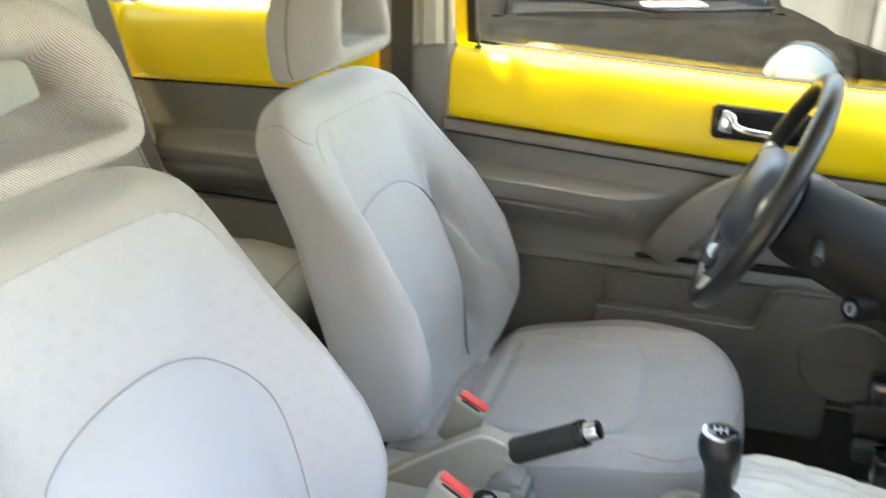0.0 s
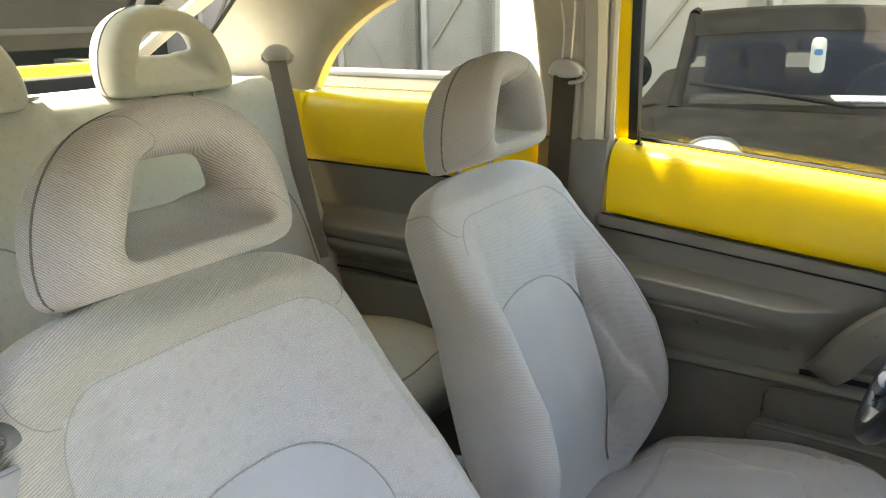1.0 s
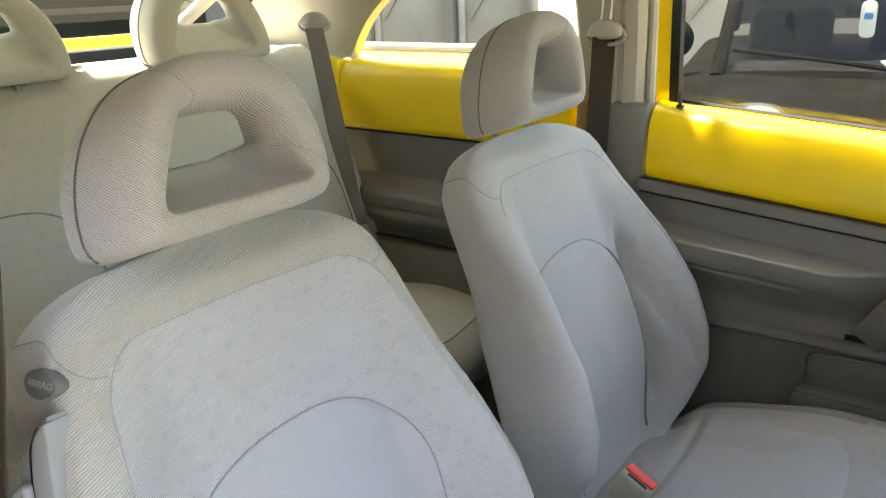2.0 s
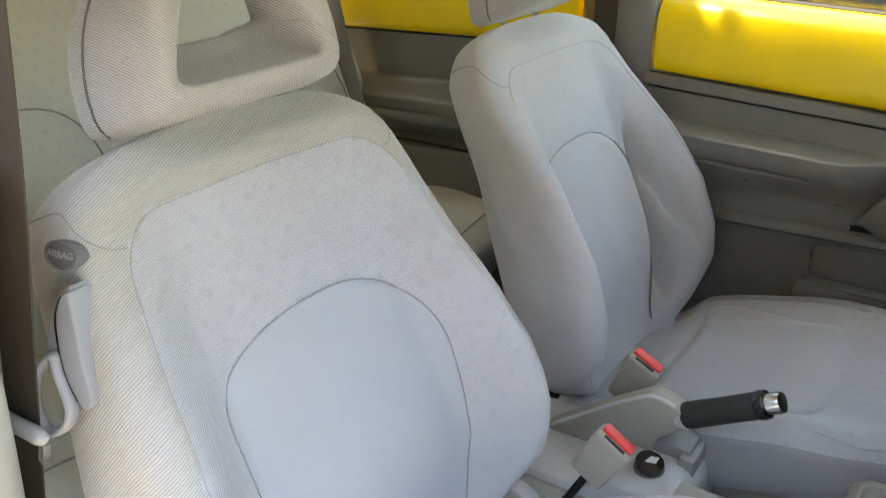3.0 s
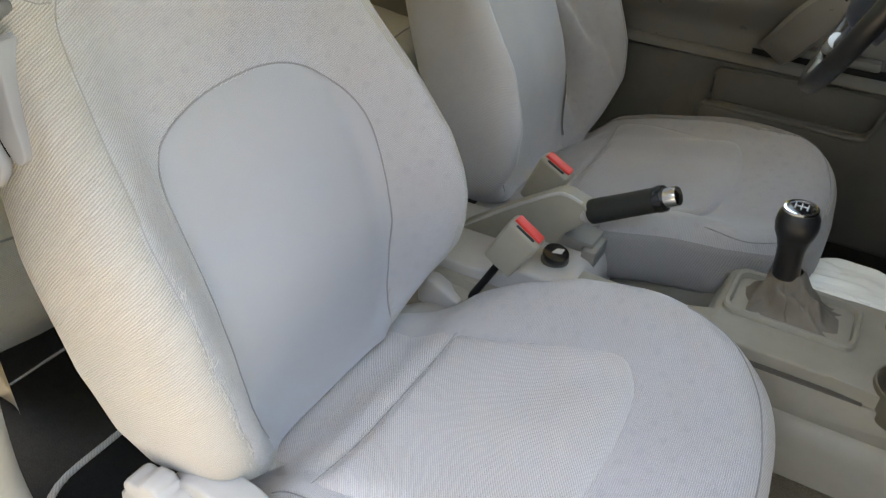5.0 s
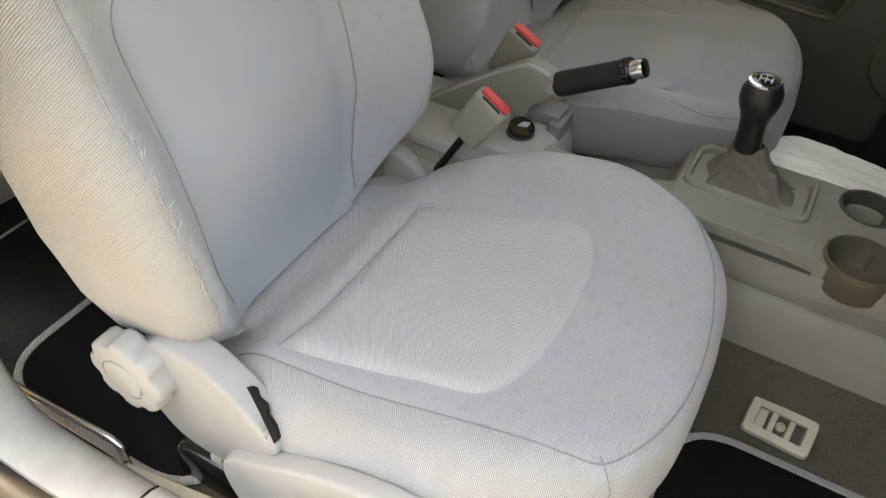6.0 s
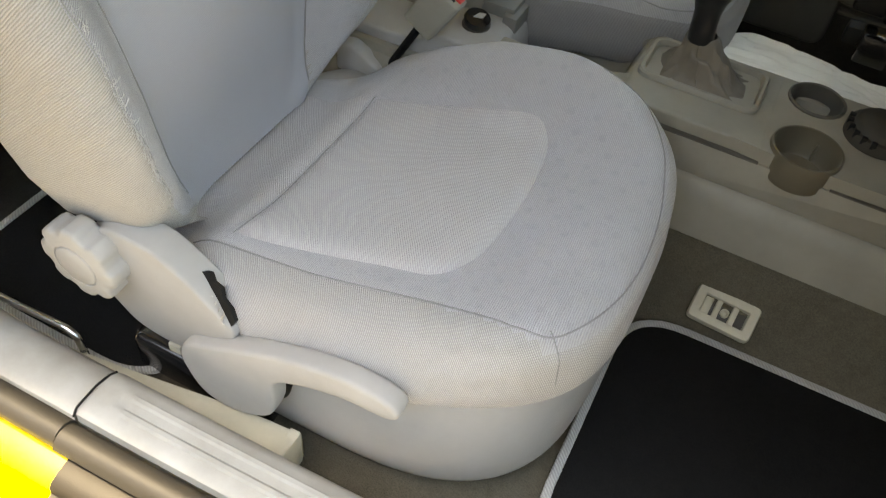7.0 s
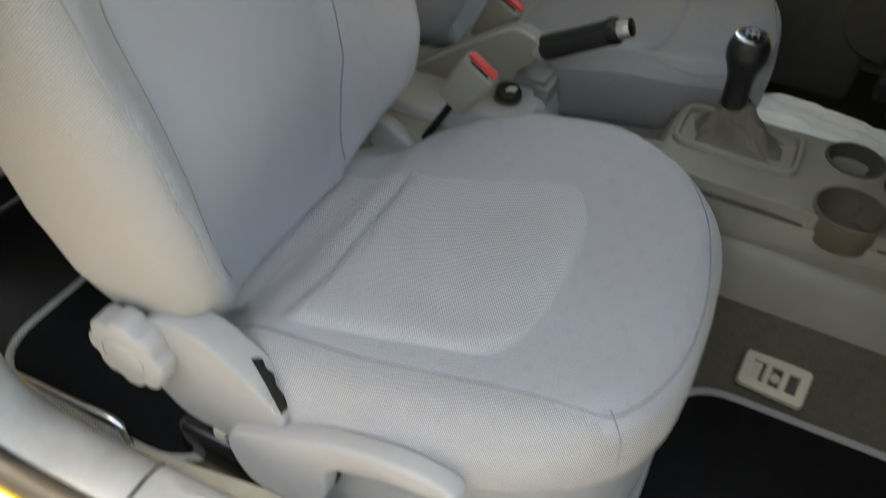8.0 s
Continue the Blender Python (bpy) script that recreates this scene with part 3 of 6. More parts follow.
    def top(x, u):
        z = keyed(x, [(-0.08, 0.500), (0.045, 0.506), (0.072, 0.522), (0.095, 0.538), (0.12, 0.545), (0.25, 0.567), (0.38, 0.598), (0.48, 0.620), (0.60, 0.628)])
        z -= 0.030 * step(0.16, 0.28, u) * step(0.24, 0.06, x)
        if not guide:
            z += 0.022 * step(-0.10, -0.24, u) * step(0.05, 0.22, x) * step(0.50, 0.30, x)
            z -= 0.006 * math.exp(-((u + 0.165 + 0.10 * (x - 0.25)) / 0.012) ** 2) * step(0.08, 0.16, x) * step(0.46, 0.34, x)
            z -= 0.004 * math.exp(-((u + 0.205 - 0.12 * (x - 0.25)) / 0.010) ** 2) * step(0.12, 0.20, x) * step(0.42, 0.30, x)
        z += 0.038 * step(0.11, 0.24, u) * step(0.07, 0.26, x) * step(0.54, 0.34, x)
        return z + 0.030 * step(0.08, 0.27, abs(u)) * step(-0.02, 0.12, x)

    def rim(a, k=1.0):
        c, sn = math.cos(a), math.sin(a)
        e = 2 / 3.0 if c > 0 else 2 / 5.0
        x = cx + (0.320 if c > 0 else 0.315) * k * power(c, e)
        u = 0.284 * k * power(sn, e) * (1 - 0.05 * step(0.05, -0.1, x))
        return x, u
    def padded(x, u, r=None):
        """The cushion's height, rounded down towards its rim."""
        if r is None:
            n = 3 if x > cx else 5
            r = ((abs(x - cx) / (0.320 if x > cx else 0.315)) ** n + (abs(u) / (0.284 * (1 - 0.05 * step(0.05, -0.1, x)))) ** n) ** (1 / n)
        fall = 0.034 * max(0.0, (r - 0.84) / 0.16) ** 2.4
        return top(x, u) - fall - 0.012 * step(0.205, 0.270, -u) * step(0.02, 0.16, x) * step(0.60, 0.48, x)

    def seam_u(x, sg):
        """Where the seam between top and side runs at x."""
        if sg < 0:
            return -0.222 + 0.014 * step(0.20, 0.48, x)
        return 0.262 - 0.02 * step(0.25, 0.48, x)
    rows = []
    for r in [0.0005] + [i / 22 for i in range(1, 20)] + [0.89, 0.915, 0.94, 0.96, 0.98, 0.992, 1.0]:
        row = []
        for k in range(112):
            x, u = rim(2 * math.pi * k / 112, r)
            row.append(Vector((base_x + x, cy + flip * u, padded(x, u, r))))
        rows.append(row)
    for grow, fall in ((1.009, 0.055), (1.017, 0.072), (1.017, 0.090), (1.006, 0.104), (0.985, 0.114), (0.93, 0.118)):
        row = []
        for k in range(112):
            x, u = rim(2 * math.pi * k / 112, grow)
            row.append(Vector((base_x + x, cy + flip * u, max(0.455, top(x, u) - fall))))
        rows.append(row)
    seat_pad = part("cushion", grid(rows, close_u=True, caps=True), M["cushion" + cloth_tone], s, angle=80)
    seat_pad.data.materials.append(M["pad_side" + cloth_tone])
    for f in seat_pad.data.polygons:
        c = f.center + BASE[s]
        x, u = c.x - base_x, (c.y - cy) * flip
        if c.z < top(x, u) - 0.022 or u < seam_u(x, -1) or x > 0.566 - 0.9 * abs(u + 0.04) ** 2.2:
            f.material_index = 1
    # padded centre of the cushion
    rows = []
    for i in range(49):
        x = 0.118 + 0.278 * i / 48
        end = 1.0 - 0.34 * max(0.0, (x - 0.335) / 0.061) ** 3.2
        lo = (-0.200 + 0.028 * step(0.12, 0.36, x)) * end
        hi = (0.136 + 0.020 * step(0.12, 0.34, x)) * end
        row = []
        for j in range(37):
            a = math.sin((-1 + 2 * j / 36) * math.pi / 2)
            xx = x + 0.010 * (1 - a * a) * step(0.3, 0.396, x)
            u = lo + (hi - lo) * (0.5 + 0.5 * a)
            e = min(1.0, min(i, 48 - i) / 4)
            puff = 0.0140 * (1 - abs(a) ** 14) * (e * (2 - e)) - 0.0020
            row.append(Vector((base_x + xx, cy + flip * u, padded(xx, u) + puff)))
        rows.append(row)
    part("cushion_insert", grid(rows), M["cushion_insert" + cloth_tone], s, "smooth grey cloth centre panel", angle=80)
    line = [rows[i][0] for i in range(49)] + [rows[48][j] for j in range(37)] + [rows[i][36] for i in range(48, -1, -1)]
    part("insert_seam", tube([p + Vector((0, 0, 0.0006)) for p in line], 0.0013, 5), M["seam"], s)
    # raised band of cloth behind the centre panel
    band = []
    for i in range(13):
        x = -0.010 + 0.1265 * i / 12
        row = []
        for j in range(37):
            a = math.sin((-1 + 2 * j / 36) * math.pi / 2)
            u = -0.025 + 0.161 * a
            puff = 0.010 * (1 - abs(a) ** 12) * math.sin(math.pi * i / 12) ** 0.6 - 0.0016
            row.append(Vector((base_x + x, cy + flip * u, padded(x, u) + puff)))
        band.append(row)
    part("rear_band", grid(band), M["cushion_insert" + cloth_tone], s, "ribbed cloth band behind the centre panel", angle=80)
    part("rear_seam", tube([q + Vector((0, 0, 0.0010)) for q in rows[0]], 0.0012, 5), M["seam"], s)
    # seam between the top and the side cloth, with its upright corner seam
    line = [Vector((x, seam_u(x, -1), 0)) for x in [0.075 + 0.40 * i / 30 for i in range(31)]]
    line += spline([(0.475, -0.208, 0), (0.510, -0.196, 0), (0.532, -0.165, 0), (0.552, -0.110, 0), (0.564, -0.04, 0), (0.562, 0.04, 0), (0.548, 0.11, 0), (0.525, 0.17, 0), (0.475, 0.228, 0), (0.41, 0.245, 0)], 6)[1:]
    line = [Vector((base_x + q.x, cy + flip * q.y, padded(q.x, q.y) + 0.0004)) for q in line]
    part("cushion_piping", tube(line, 0.0011, 5), M["seam"], s)
    if guide:
        side = []
        for g in (0.925, 0.95, 0.975, 1.0):
            x, u = rim(-math.pi * 0.207, g)
            side.append(Vector((base_x + x, cy + flip * u, padded(x, u, g) + 0.0006)))
        for fall, g in ((0.055, 1.009), (0.072, 1.015), (0.088, 1.013)):
            x, u = rim(-math.pi * 0.207, g)
            side.append(Vector((base_x + x, cy + flip * u, top(x, u) - fall)))
        part("corner_seam", tube(side, 0.0008, 5), M["seam"], s)

    # moulded base
    rows = []
    for z, k in ((0.346, 0.90), (0.340, 0.945), (0.342, 0.962), (0.352, 0.972), (0.40, 0.985), (0.440, 0.984), (0.458, 0.976), (0.476, 0.962), (0.488, 0.948), (0.496, 0.930), (0.50, 0.90)):
        row = []
        for j in range(96):
            x, u = rim(2 * math.pi * j / 96, k)
            lift = 0.028 * step(0.25, 0.5, x) * step(0.45, 0.497, z)
            row.append(Vector((base_x + x, cy + flip * u, z + lift)))
        rows.append(row)
    part("seat_base", grid(rows, close_u=True, caps=True), M["shell"], s, "moulded light grey plastic seat base", angle=60)

    # side fittings on the outer side
    yo = cy - flip * 0.0

    def y(d):
        return yo - flip * d
    if guide:
        cover = rounded([(-0.032, 0.520), (0.001, 0.472), (0.030, 0.440), (0.068, 0.432), (0.106, 0.434), (0.158, 0.480), (0.194, 0.522), (0.134, 0.580), (0.09, 0.606), (0.03, 0.610), (-0.02, 0.575)], 0.016, 4)
        part("recliner_cover", slab([(base_x + p[0], p[1]) for p in cover], "y", y(0.255), y(0.298), 0.005, 3), M["shell"], s, "smooth grey plastic recliner cover")
        c0 = Vector((base_x - 0.006, y(0.290), 0.553))
        rows = []
        for r, h in ((0.026, 0.0), (0.046, 0.0), (0.0495, 0.002), (0.0508, 0.006), (0.0508, 0.0285), (0.0500, 0.0320), (0.0475, 0.0340), (0.0440, 0.0350), (0.0300, 0.0362), (0.0295, 0.0340), (0.0280, 0.0340), (0.0275, 0.0362), (0.0265, 0.0370), (0.004, 0.0372)):
            row = []
            for k in range(96):
                a = 2 * math.pi * k / 96
                lobe = 1 + (0.062 * math.tanh(3.2 * (math.cos(8 * a) + 0.25))) * step(0.030, 0.044, r)
                row.append(c0 + Vector((r * lobe * math.cos(a), -flip * h, r * lobe * math.sin(a))))
            rows.append(row)
        part("recliner_knob", grid(rows, close_u=True, caps=True), M["shell"], s, "grey eight-lobed plastic recliner knob", angle=50)
    lever = spline([(0.112, 0.442, 0), (0.122, 0.478, 0), (0.160, 0.500, 0), (0.215, 0.530, 0), (0.28, 0.559, 0), (0.34, 0.574, 0), (0.388, 0.572, 0), (0.406, 0.557, 0), (0.394, 0.541, 0), (0.34, 0.536, 0), (0.285, 0.516, 0), (0.250, 0.490, 0), (0.248, 0.445, 0), (0.232, 0.405, 0), (0.180, 0.378, 0), (0.135, 0.390, 0)], 5, True)
    part("height_lever", slab([(base_x + p.x, p.y) for p in lever], "y", y(0.286), y(0.314), 0.006, 3), M["shell"], s, "long grey plastic seat lever")
    part("lever_gap", slab([(base_x + 0.175 + (p.x - 0.175) * 1.025, 0.45 + (p.y - 0.45) * 1.05) for p in lever if p.x < 0.27], "y", y(0.268), y(0.282), 0.002), M["black"], s)
    if guide:
        # black plate for the shaded gap between cover and cushion, with the springs
        n = Vector((0, -0.903, 0.43))
        edge = [Vector((x, yy, z)) for x, yy, z in ((0.130, -0.604, 0.578), (0.144, -0.602, 0.580), (0.150, -0.606, 0.572), (0.161, -0.607, 0.569), (0.166, -0.612, 0.558), (0.178, -0.615, 0.551), (0.186, -0.620, 0.540), (0.182, -0.624, 0.530), (0.140, -0.617, 0.540))]
        part("side_gap_plate", grid([[p - n * 0.006 for p in edge], [p + n * 0.001 for p in edge]], close_u=True, caps=True), M["black"], s, "black plate in place of the shaded gap at the springs")
        coil = [Vector((0.137 + 0.040 * i / 60, -0.6125 - 0.0135 * i / 60, 0.566 - 0.024 * i / 60)) + Vector((0, -0.43, -0.903)) * 0.0045 * math.cos(i * 0.63) + Vector((0.5, 0.45, 0.7)) * 0.0035 * math.sin(i * 0.63) for i in range(61)]
        part("spring", tube(coil, 0.0009, 6), M["steel"], s, "steel seat spring")
    for d in (0.245, -0.290):
        part("seat_rail", box((base_x - 0.005, min(y(d), y(d + 0.045)), 0.305), (base_x + 0.21, max(y(d), y(d + 0.045)), 0.380), 0.014, 3), M["blackgloss"], s, "black steel seat rail")
    part("rail_stop", box((base_x + 0.055, min(y(0.262), y(0.282)), 0.376), (base_x + 0.075, max(y(0.262), y(0.282)), 0.394), 0.003), M["sill_cream"], s)
    hinge = rounded([(-0.012, 0.488), (-0.012, 0.536), (0.014, 0.543), (0.070, 0.514), (0.070, 0.488)], 0.008, 3)
    part("hinge_cover", slab([(base_x + p[0], p[1]) for p in hinge], "y", min(y(-0.268), y(-0.235)), max(y(-0.268), y(-0.235)), 0.006, 3), M["shell"], s)

    if guide:
        # airbag tag and belt guide on the outer side
        c, n = Vector((-0.167, -0.580, 1.081)), Vector((0.18, -0.93, 0.30)).normalized()
        ex = Vector((0, 0.06, 1)).cross(n).normalized()
        ez = n.cross(ex)
        rows = [[c + ex * (0.0215 * k * math.cos(a)) + ez * (0.0132 * k * math.sin(a)) + n * h for a in [2 * math.pi * j / 36 for j in range(36)]]
                for k, h in ((1.03, -0.004), (1.0, 0.0075), (0.95, 0.009), (0.88, 0.009), (0.86, 0.0075), (0.45, 0.0075), (0.05, 0.0075))]
        rows = [[p - n * 6.5 * ((p - c).dot(ex)) ** 2 for p in r] for r in rows]
        tag = part("airbag_tag", grid(rows, close_u=True, caps=True), M["tag"], s, "oval woven grey airbag tag")
        word = bpy.data.curves.new("tag_word", "FONT")
        word.body, word.size, word.extrude, word.align_x, word.align_y = "AIRBAG", 0.0094, 0.0006, "CENTER", "CENTER"
        tw = new("tag_word", word)
        fr = Matrix((ex, ez, n)).transposed().to_4x4()
        fr.translation = c + n * 0.008
        dg = bpy.context.evaluated_depsgraph_get()
        flat_word = bpy.data.meshes.new_from_object(tw.evaluated_get(dg))
        bpy.data.objects.remove(tw)
        for v in flat_word.vertices:
            v.co.z -= 6.5 * v.co.x ** 2
        flat_word.transform(Matrix.Translation(-BASE[s]) @ fr)
        flat_word.materials.append(M["tag_print"])
        w2 = new("lettering", flat_word)
        w2.parent, w2["label"] = tag, "raised letters AIRBAG"

        def out(x, z):
            return -0.605 - 0.23 * (0.99 - z) + 0.42 * (x + 0.13)

        def g3(x, z, d=0.0):
            return Vector((x, out(x, z) - d, z))

        def plate(outline, thick, bevel):
            b = slab(outline, "y", 0.02, -thick, bevel, 3)
            for v in b.verts:
                v.co.y += out(v.co.x, v.co.z)
            return b
        blade = spline([(-0.137, 1.059, 0), (-0.133, 1.045, 0), (-0.128, 1.021, 0), (-0.122, 0.992, 0), (-0.115, 0.966, 0), (-0.115, 0.954, 0), (-0.121, 0.951, 0), (-0.128, 0.959, 0), (-0.138, 0.978, 0), (-0.144, 0.999, 0), (-0.147, 1.019, 0), (-0.148, 1.038, 0), (-0.144, 1.053, 0)], 4, True)
        guide_part = part("belt_guide", plate([(p.x, p.y) for p in blade], 0.011, 0.004), M["guide"], s, "light grey plastic seat belt guide", angle=50)
        back = spline([(-0.139, 1.060, 0), (-0.149, 1.056, 0), (-0.157, 1.041, 0), (-0.162, 1.020, 0), (-0.163, 0.998, 0), (-0.152, 0.985, 0), (-0.130, 0.955, 0), (-0.124, 0.975, 0), (-0.135, 1.02, 0)], 4, True)
        part("guide_plate", plate([(p.x, p.y) for p in back], 0.005, 0.002), M["guide"], guide_part)
        groove = spline([g3(-0.1465, 1.052, 0.005), g3(-0.1515, 1.036, 0.005), g3(-0.1510, 1.018, 0.005), g3(-0.1480, 0.998, 0.005), g3(-0.1410, 0.976, 0.005), g3(-0.131, 0.957, 0.005)], 6)
        part("slot", tube(groove, 0.0030, 6), M["black"], guide_part)
        loop = spline([g3(-0.153, 0.999, 0.008), g3(-0.164, 0.987, 0.010), g3(-0.1695, 0.969, 0.012), g3(-0.1685, 0.946, 0.012), g3(-0.160, 0.929, 0.012), g3(-0.147, 0.928, 0.011), g3(-0.137, 0.937, 0.010), g3(-0.135, 0.950, 0.009), g3(-0.141, 0.966, 0.008), g3(-0.148, 0.983, 0.008)], 7, True)
        part("loop", tube(loop, 0.0044, 12, True, 1.7, (0, 1, 0)), M["guide"], guide_part, angle=60)
        # worn threads along the outer seam
        rnd = random.Random(4)
        vs, fs = [], []
        for i in range(260):
            v = rnd.gauss(0.12, 0.045) if i % 3 else rnd.uniform(0.0, 0.26)
            u = -keyed(v, HALF) * (keyed(v, EDGE) + abs(rnd.gauss(0, 0.012)) - 0.002)
            p = on_front(max(u, -keyed(v, HALF) * 0.985), v, 0.0006)
            q = p + Vector((rnd.gauss(0, 0.0025), rnd.gauss(0, 0.0025), rnd.gauss(0, 0.0045)))
            t = tube([p, (p + q) / 2 + Vector((0.0012, -0.0012, 0)), q], 0.00042, 3)
            n = len(vs)
            vs += t[0]
            fs += [tuple(k + n for k in f) for f in t[1]]
        tagged(part("frayed_threads", (vs, fs), M["fray"], s, "pale frayed threads along the seam"), kind="stuff")
    return s


def buckle(foot, head, tip, label):
    """A belt buckle: a stalk, a shell and a red button."""
    foot, head, tip = Vector(foot), Vector(head), Vector(tip)
    b = thing("seat_belt_buckle", foot, label, "belt buckle", "front belt buckles")
    d = (tip - head).normalized()
    side = Vector((0.12, 0.97, 0.12))
    side = (side - side.dot(d) * d).normalized()
    n = d.cross(side)
    part("stalk", tube(spline([foot, foot.lerp(head, 0.5) + Vector((0.003, 0, 0.004)), head + d * 0.01], 6), 0.009, 10, False, 0.7, n), M["black"], b)
    length = (tip - head).length
    fr = Matrix((side, n, d)).transposed().to_4x4()
    fr.translation = (tip + head) / 2
    bm = bmesh.new()
    bmesh.ops.create_cube(bm, size=1)
    for v in bm.verts:
        k = 1.0 if v.co.z > 0 else 0.88
        v.co = Vector((v.co.x * 0.032 * k, v.co.y * 0.060 * k, v.co.z * length))
    bmesh.ops.bevel(bm, geom=list(bm.edges), offset=0.006, segments=3, profile=0.5, affect="EDGES")
    bmesh.ops.transform(bm, matrix=fr, verts=bm.verts)
    shell = part("shell", bm, M["console"], b)
    bm = bmesh.new()
    bmesh.ops.create_cube(bm, size=1)
    bmesh.ops.scale(bm, verts=bm.verts, vec=(0.018, 0.050, 0.008))
    bmesh.ops.bevel(bm, geom=list(bm.edges), offset=0.0025, segments=2, profile=0.5, affect="EDGES")
    fr2 = fr.copy()
    fr2.translation = tip + side * 0.004
    bmesh.ops.transform(bm, matrix=fr2, verts=bm.verts)
    part("release_button", bm, M["red"], shell, "red release button")
    fr3 = fr.copy()
    fr3.translation = tip - side * 0.0095
    bm = bmesh.new()
    bmesh.ops.create_cube(bm, size=1)
    bmesh.ops.scale(bm, verts=bm.verts, vec=(0.004, 0.034, 0.002))
    bmesh.ops.transform(bm, matrix=fr3, verts=bm.verts)
    part("slot", bm, M["black"], shell)
    return b


# ---- centre console ----
CY = 0.035


def console():
    c = thing("centre_console", (0.4, CY, 0.42), "grey-beige plastic centre console over the tunnel", "console")
    y0, y1 = CY - 0.092, CY + 0.088
    rear = rounded([(-0.22, 0.47), (-0.22, 0.560), (0.06, 0.566), (0.115, 0.572), (0.145, 0.592), (0.215, 0.594), (0.236, 0.586), (0.246, 0.560), (0.248, 0.47)], 0.010, 4)
    # paler plastic here paints in the stronger light on the rear top
    part("rear_shell", slab(rear, "y", y0, y1, 0.006, 3), M["shell"], c, "rear part of the console, coloured paler for the light on it")
    wall = rounded([(0.225, 0.47), (0.225, 0.588), (0.30, 0.586), (0.385, 0.588), (0.440, 0.604), (0.46, 0.604), (0.46, 0.47)], 0.008, 4)
    for ya, yb in ((y0 - 0.003, 0.010), (y1 - 0.014, y1 + 0.003)):
        part("well_wall", slab(wall, "y", ya, yb, 0.005, 3), M["console"], c)
    fore = rounded([(0.410, 0.47), (0.418, 0.560), (0.432, 0.603), (0.445, 0.607), (0.6455, 0.607), (0.6455, 0.47)], 0.008, 4)
    part("gear_shell", slab(fore, "y", CY - 0.095, CY + 0.095, 0.006, 3), M["console"], c)
    def notch(cx, cy, r, a0, a1, n=14):
        return [(cx + r * math.cos(radians(a0 + (a1 - a0) * i / n)), cy + r * math.sin(radians(a0 + (a1 - a0) * i / n))) for i in range(n + 1)]
    plan = [(0.600, CY + 0.0945), (0.600, CY - 0.0945)] + notch(0.700, CY - 0.068, 0.0485, 222, -42)[0:15] + [(0.96, CY - 0.0945), (0.96, CY + 0.0945)] + notch(0.694, CY + 0.062, 0.043, 50, -230)
    part("front_shell", slab(plan, "z", 0.47, 0.6066, 0.0), M["console"], c)
    lower = rounded([(-0.20, 0.44), (-0.20, 0.542), (0.13, 0.548), (0.20, 0.560), (0.24, 0.535), (0.42, 0.535), (0.45, 0.585), (0.640, 0.585), (0.70, 0.585), (0.96, 0.585), (0.96, 0.44)], 0.004, 3)
    for ya, yb in ((CY - 0.104, CY - 0.088), (CY + 0.088, CY + 0.104)):
        part("lower_band", slab(lower, "y", ya, yb, 0.004, 2), M["console"], c)
    for sg in (-1, 1):
        rows = []
        for x in [-0.2 + 1.2 * i / 24 for i in range(25)]:
            rows.append([(x, CY + sg * dy, z) for dy, z in ((0.138, 0.448), (0.136, 0.455), (0.124, 0.50), (0.112, 0.525), (0.105, 0.530), (0.10, 0.530))])
        part("skirt", grid(rows), M["console"], c, "flared console side panel")
    # dark bars drawn in place of the shadow in the side groove
    for xa, xb in ((0.44, 0.648), (0.746, 0.95)):
        part("gap", box((xa, CY - 0.1048, 0.5850), (xb, CY - 0.094, 0.5868), 0.0005), M["console_shade"], c)
    part("bracket", box((0.170, CY + 0.008, 0.592), (0.228, CY + 0.062, 0.613), 0.0025, 2), M["trim_mid"], c)
    part("bracket_stop", box((0.214, CY - 0.004, 0.555), (0.238, CY + 0.05, 0.606), 0.0025, 2), M["trim_mid"], c)
    sock = part("power_socket", lathe([(0.022, 0.0), (0.0225, 0.006), (0.020, 0.009), (0.016, 0.009), (0.015, 0.004)], (0.184, 0.000, 0.591)), M["console_shade"], c)
    part("socket_cap", lathe([(0.004, 0.0), (0.017, 0.0), (0.0205, 0.003), (0.0215, 0.008), (0.020, 0.013), (0.012, 0.0145), (0.004, 0.0145)], (0.184, -0.002, 0.598), (0.22, -0.12, 1)), M["blackgloss"], sock, "black cap of the power socket")
    part("cap_mark", box((0.180, -0.010, 0.6132), (0.197, 0.004, 0.6142), 0.0, 1, Matrix.Rotation(radians(-11), 4, "Y")), M["print_"], sock)

    # gear lever surround
    frame_out = rounded([(0.440, CY - 0.033), (0.622, CY - 0.033), (0.622, CY + 0.077), (0.440, CY + 0.077)], 0.022, 6)
    cx, cy = 0.531, CY + 0.022
    rows = []
    for scale, z in ((1.0, 0.606), (0.995, 0.613), (0.97, 0.6155), (0.92, 0.6155), (0.895, 0.611), (0.88, 0.600)):
        rows.append([(cx + (p[0] - cx) * scale, cy + (p[1] - cy) * (scale if scale > 0.98 else scale - 0.05 * (1 - scale) * 10), z) for p in frame_out])
    part("gaiter_frame", grid(rows, close_u=True), M["console"], c, "grey surround of the gear gaiter")

    # cup holder rings and the round dial
    for x, y, r, deep in ((0.700, CY - 0.068, 0.0455, 0.050),):
        prof = [(0.004, -deep + 0.012), (r - 0.005, -deep + 0.012), (r - 0.0015, -deep + 0.016), (r, 0.004), (r + 0.0005, 0.0068), (r + 0.002, 0.0076), (r + 0.0035, 0.0068), (r + 0.0040, 0.003), (r + 0.0035, -0.034), (r + 0.0005, -0.0395), (0.004, -0.041)]
        cup = part("cup_holder", lathe(prof, (x, y, 0.607), (0, 0, 1), 48), M["hose"], c, "brown-grey plastic ring cup holder")
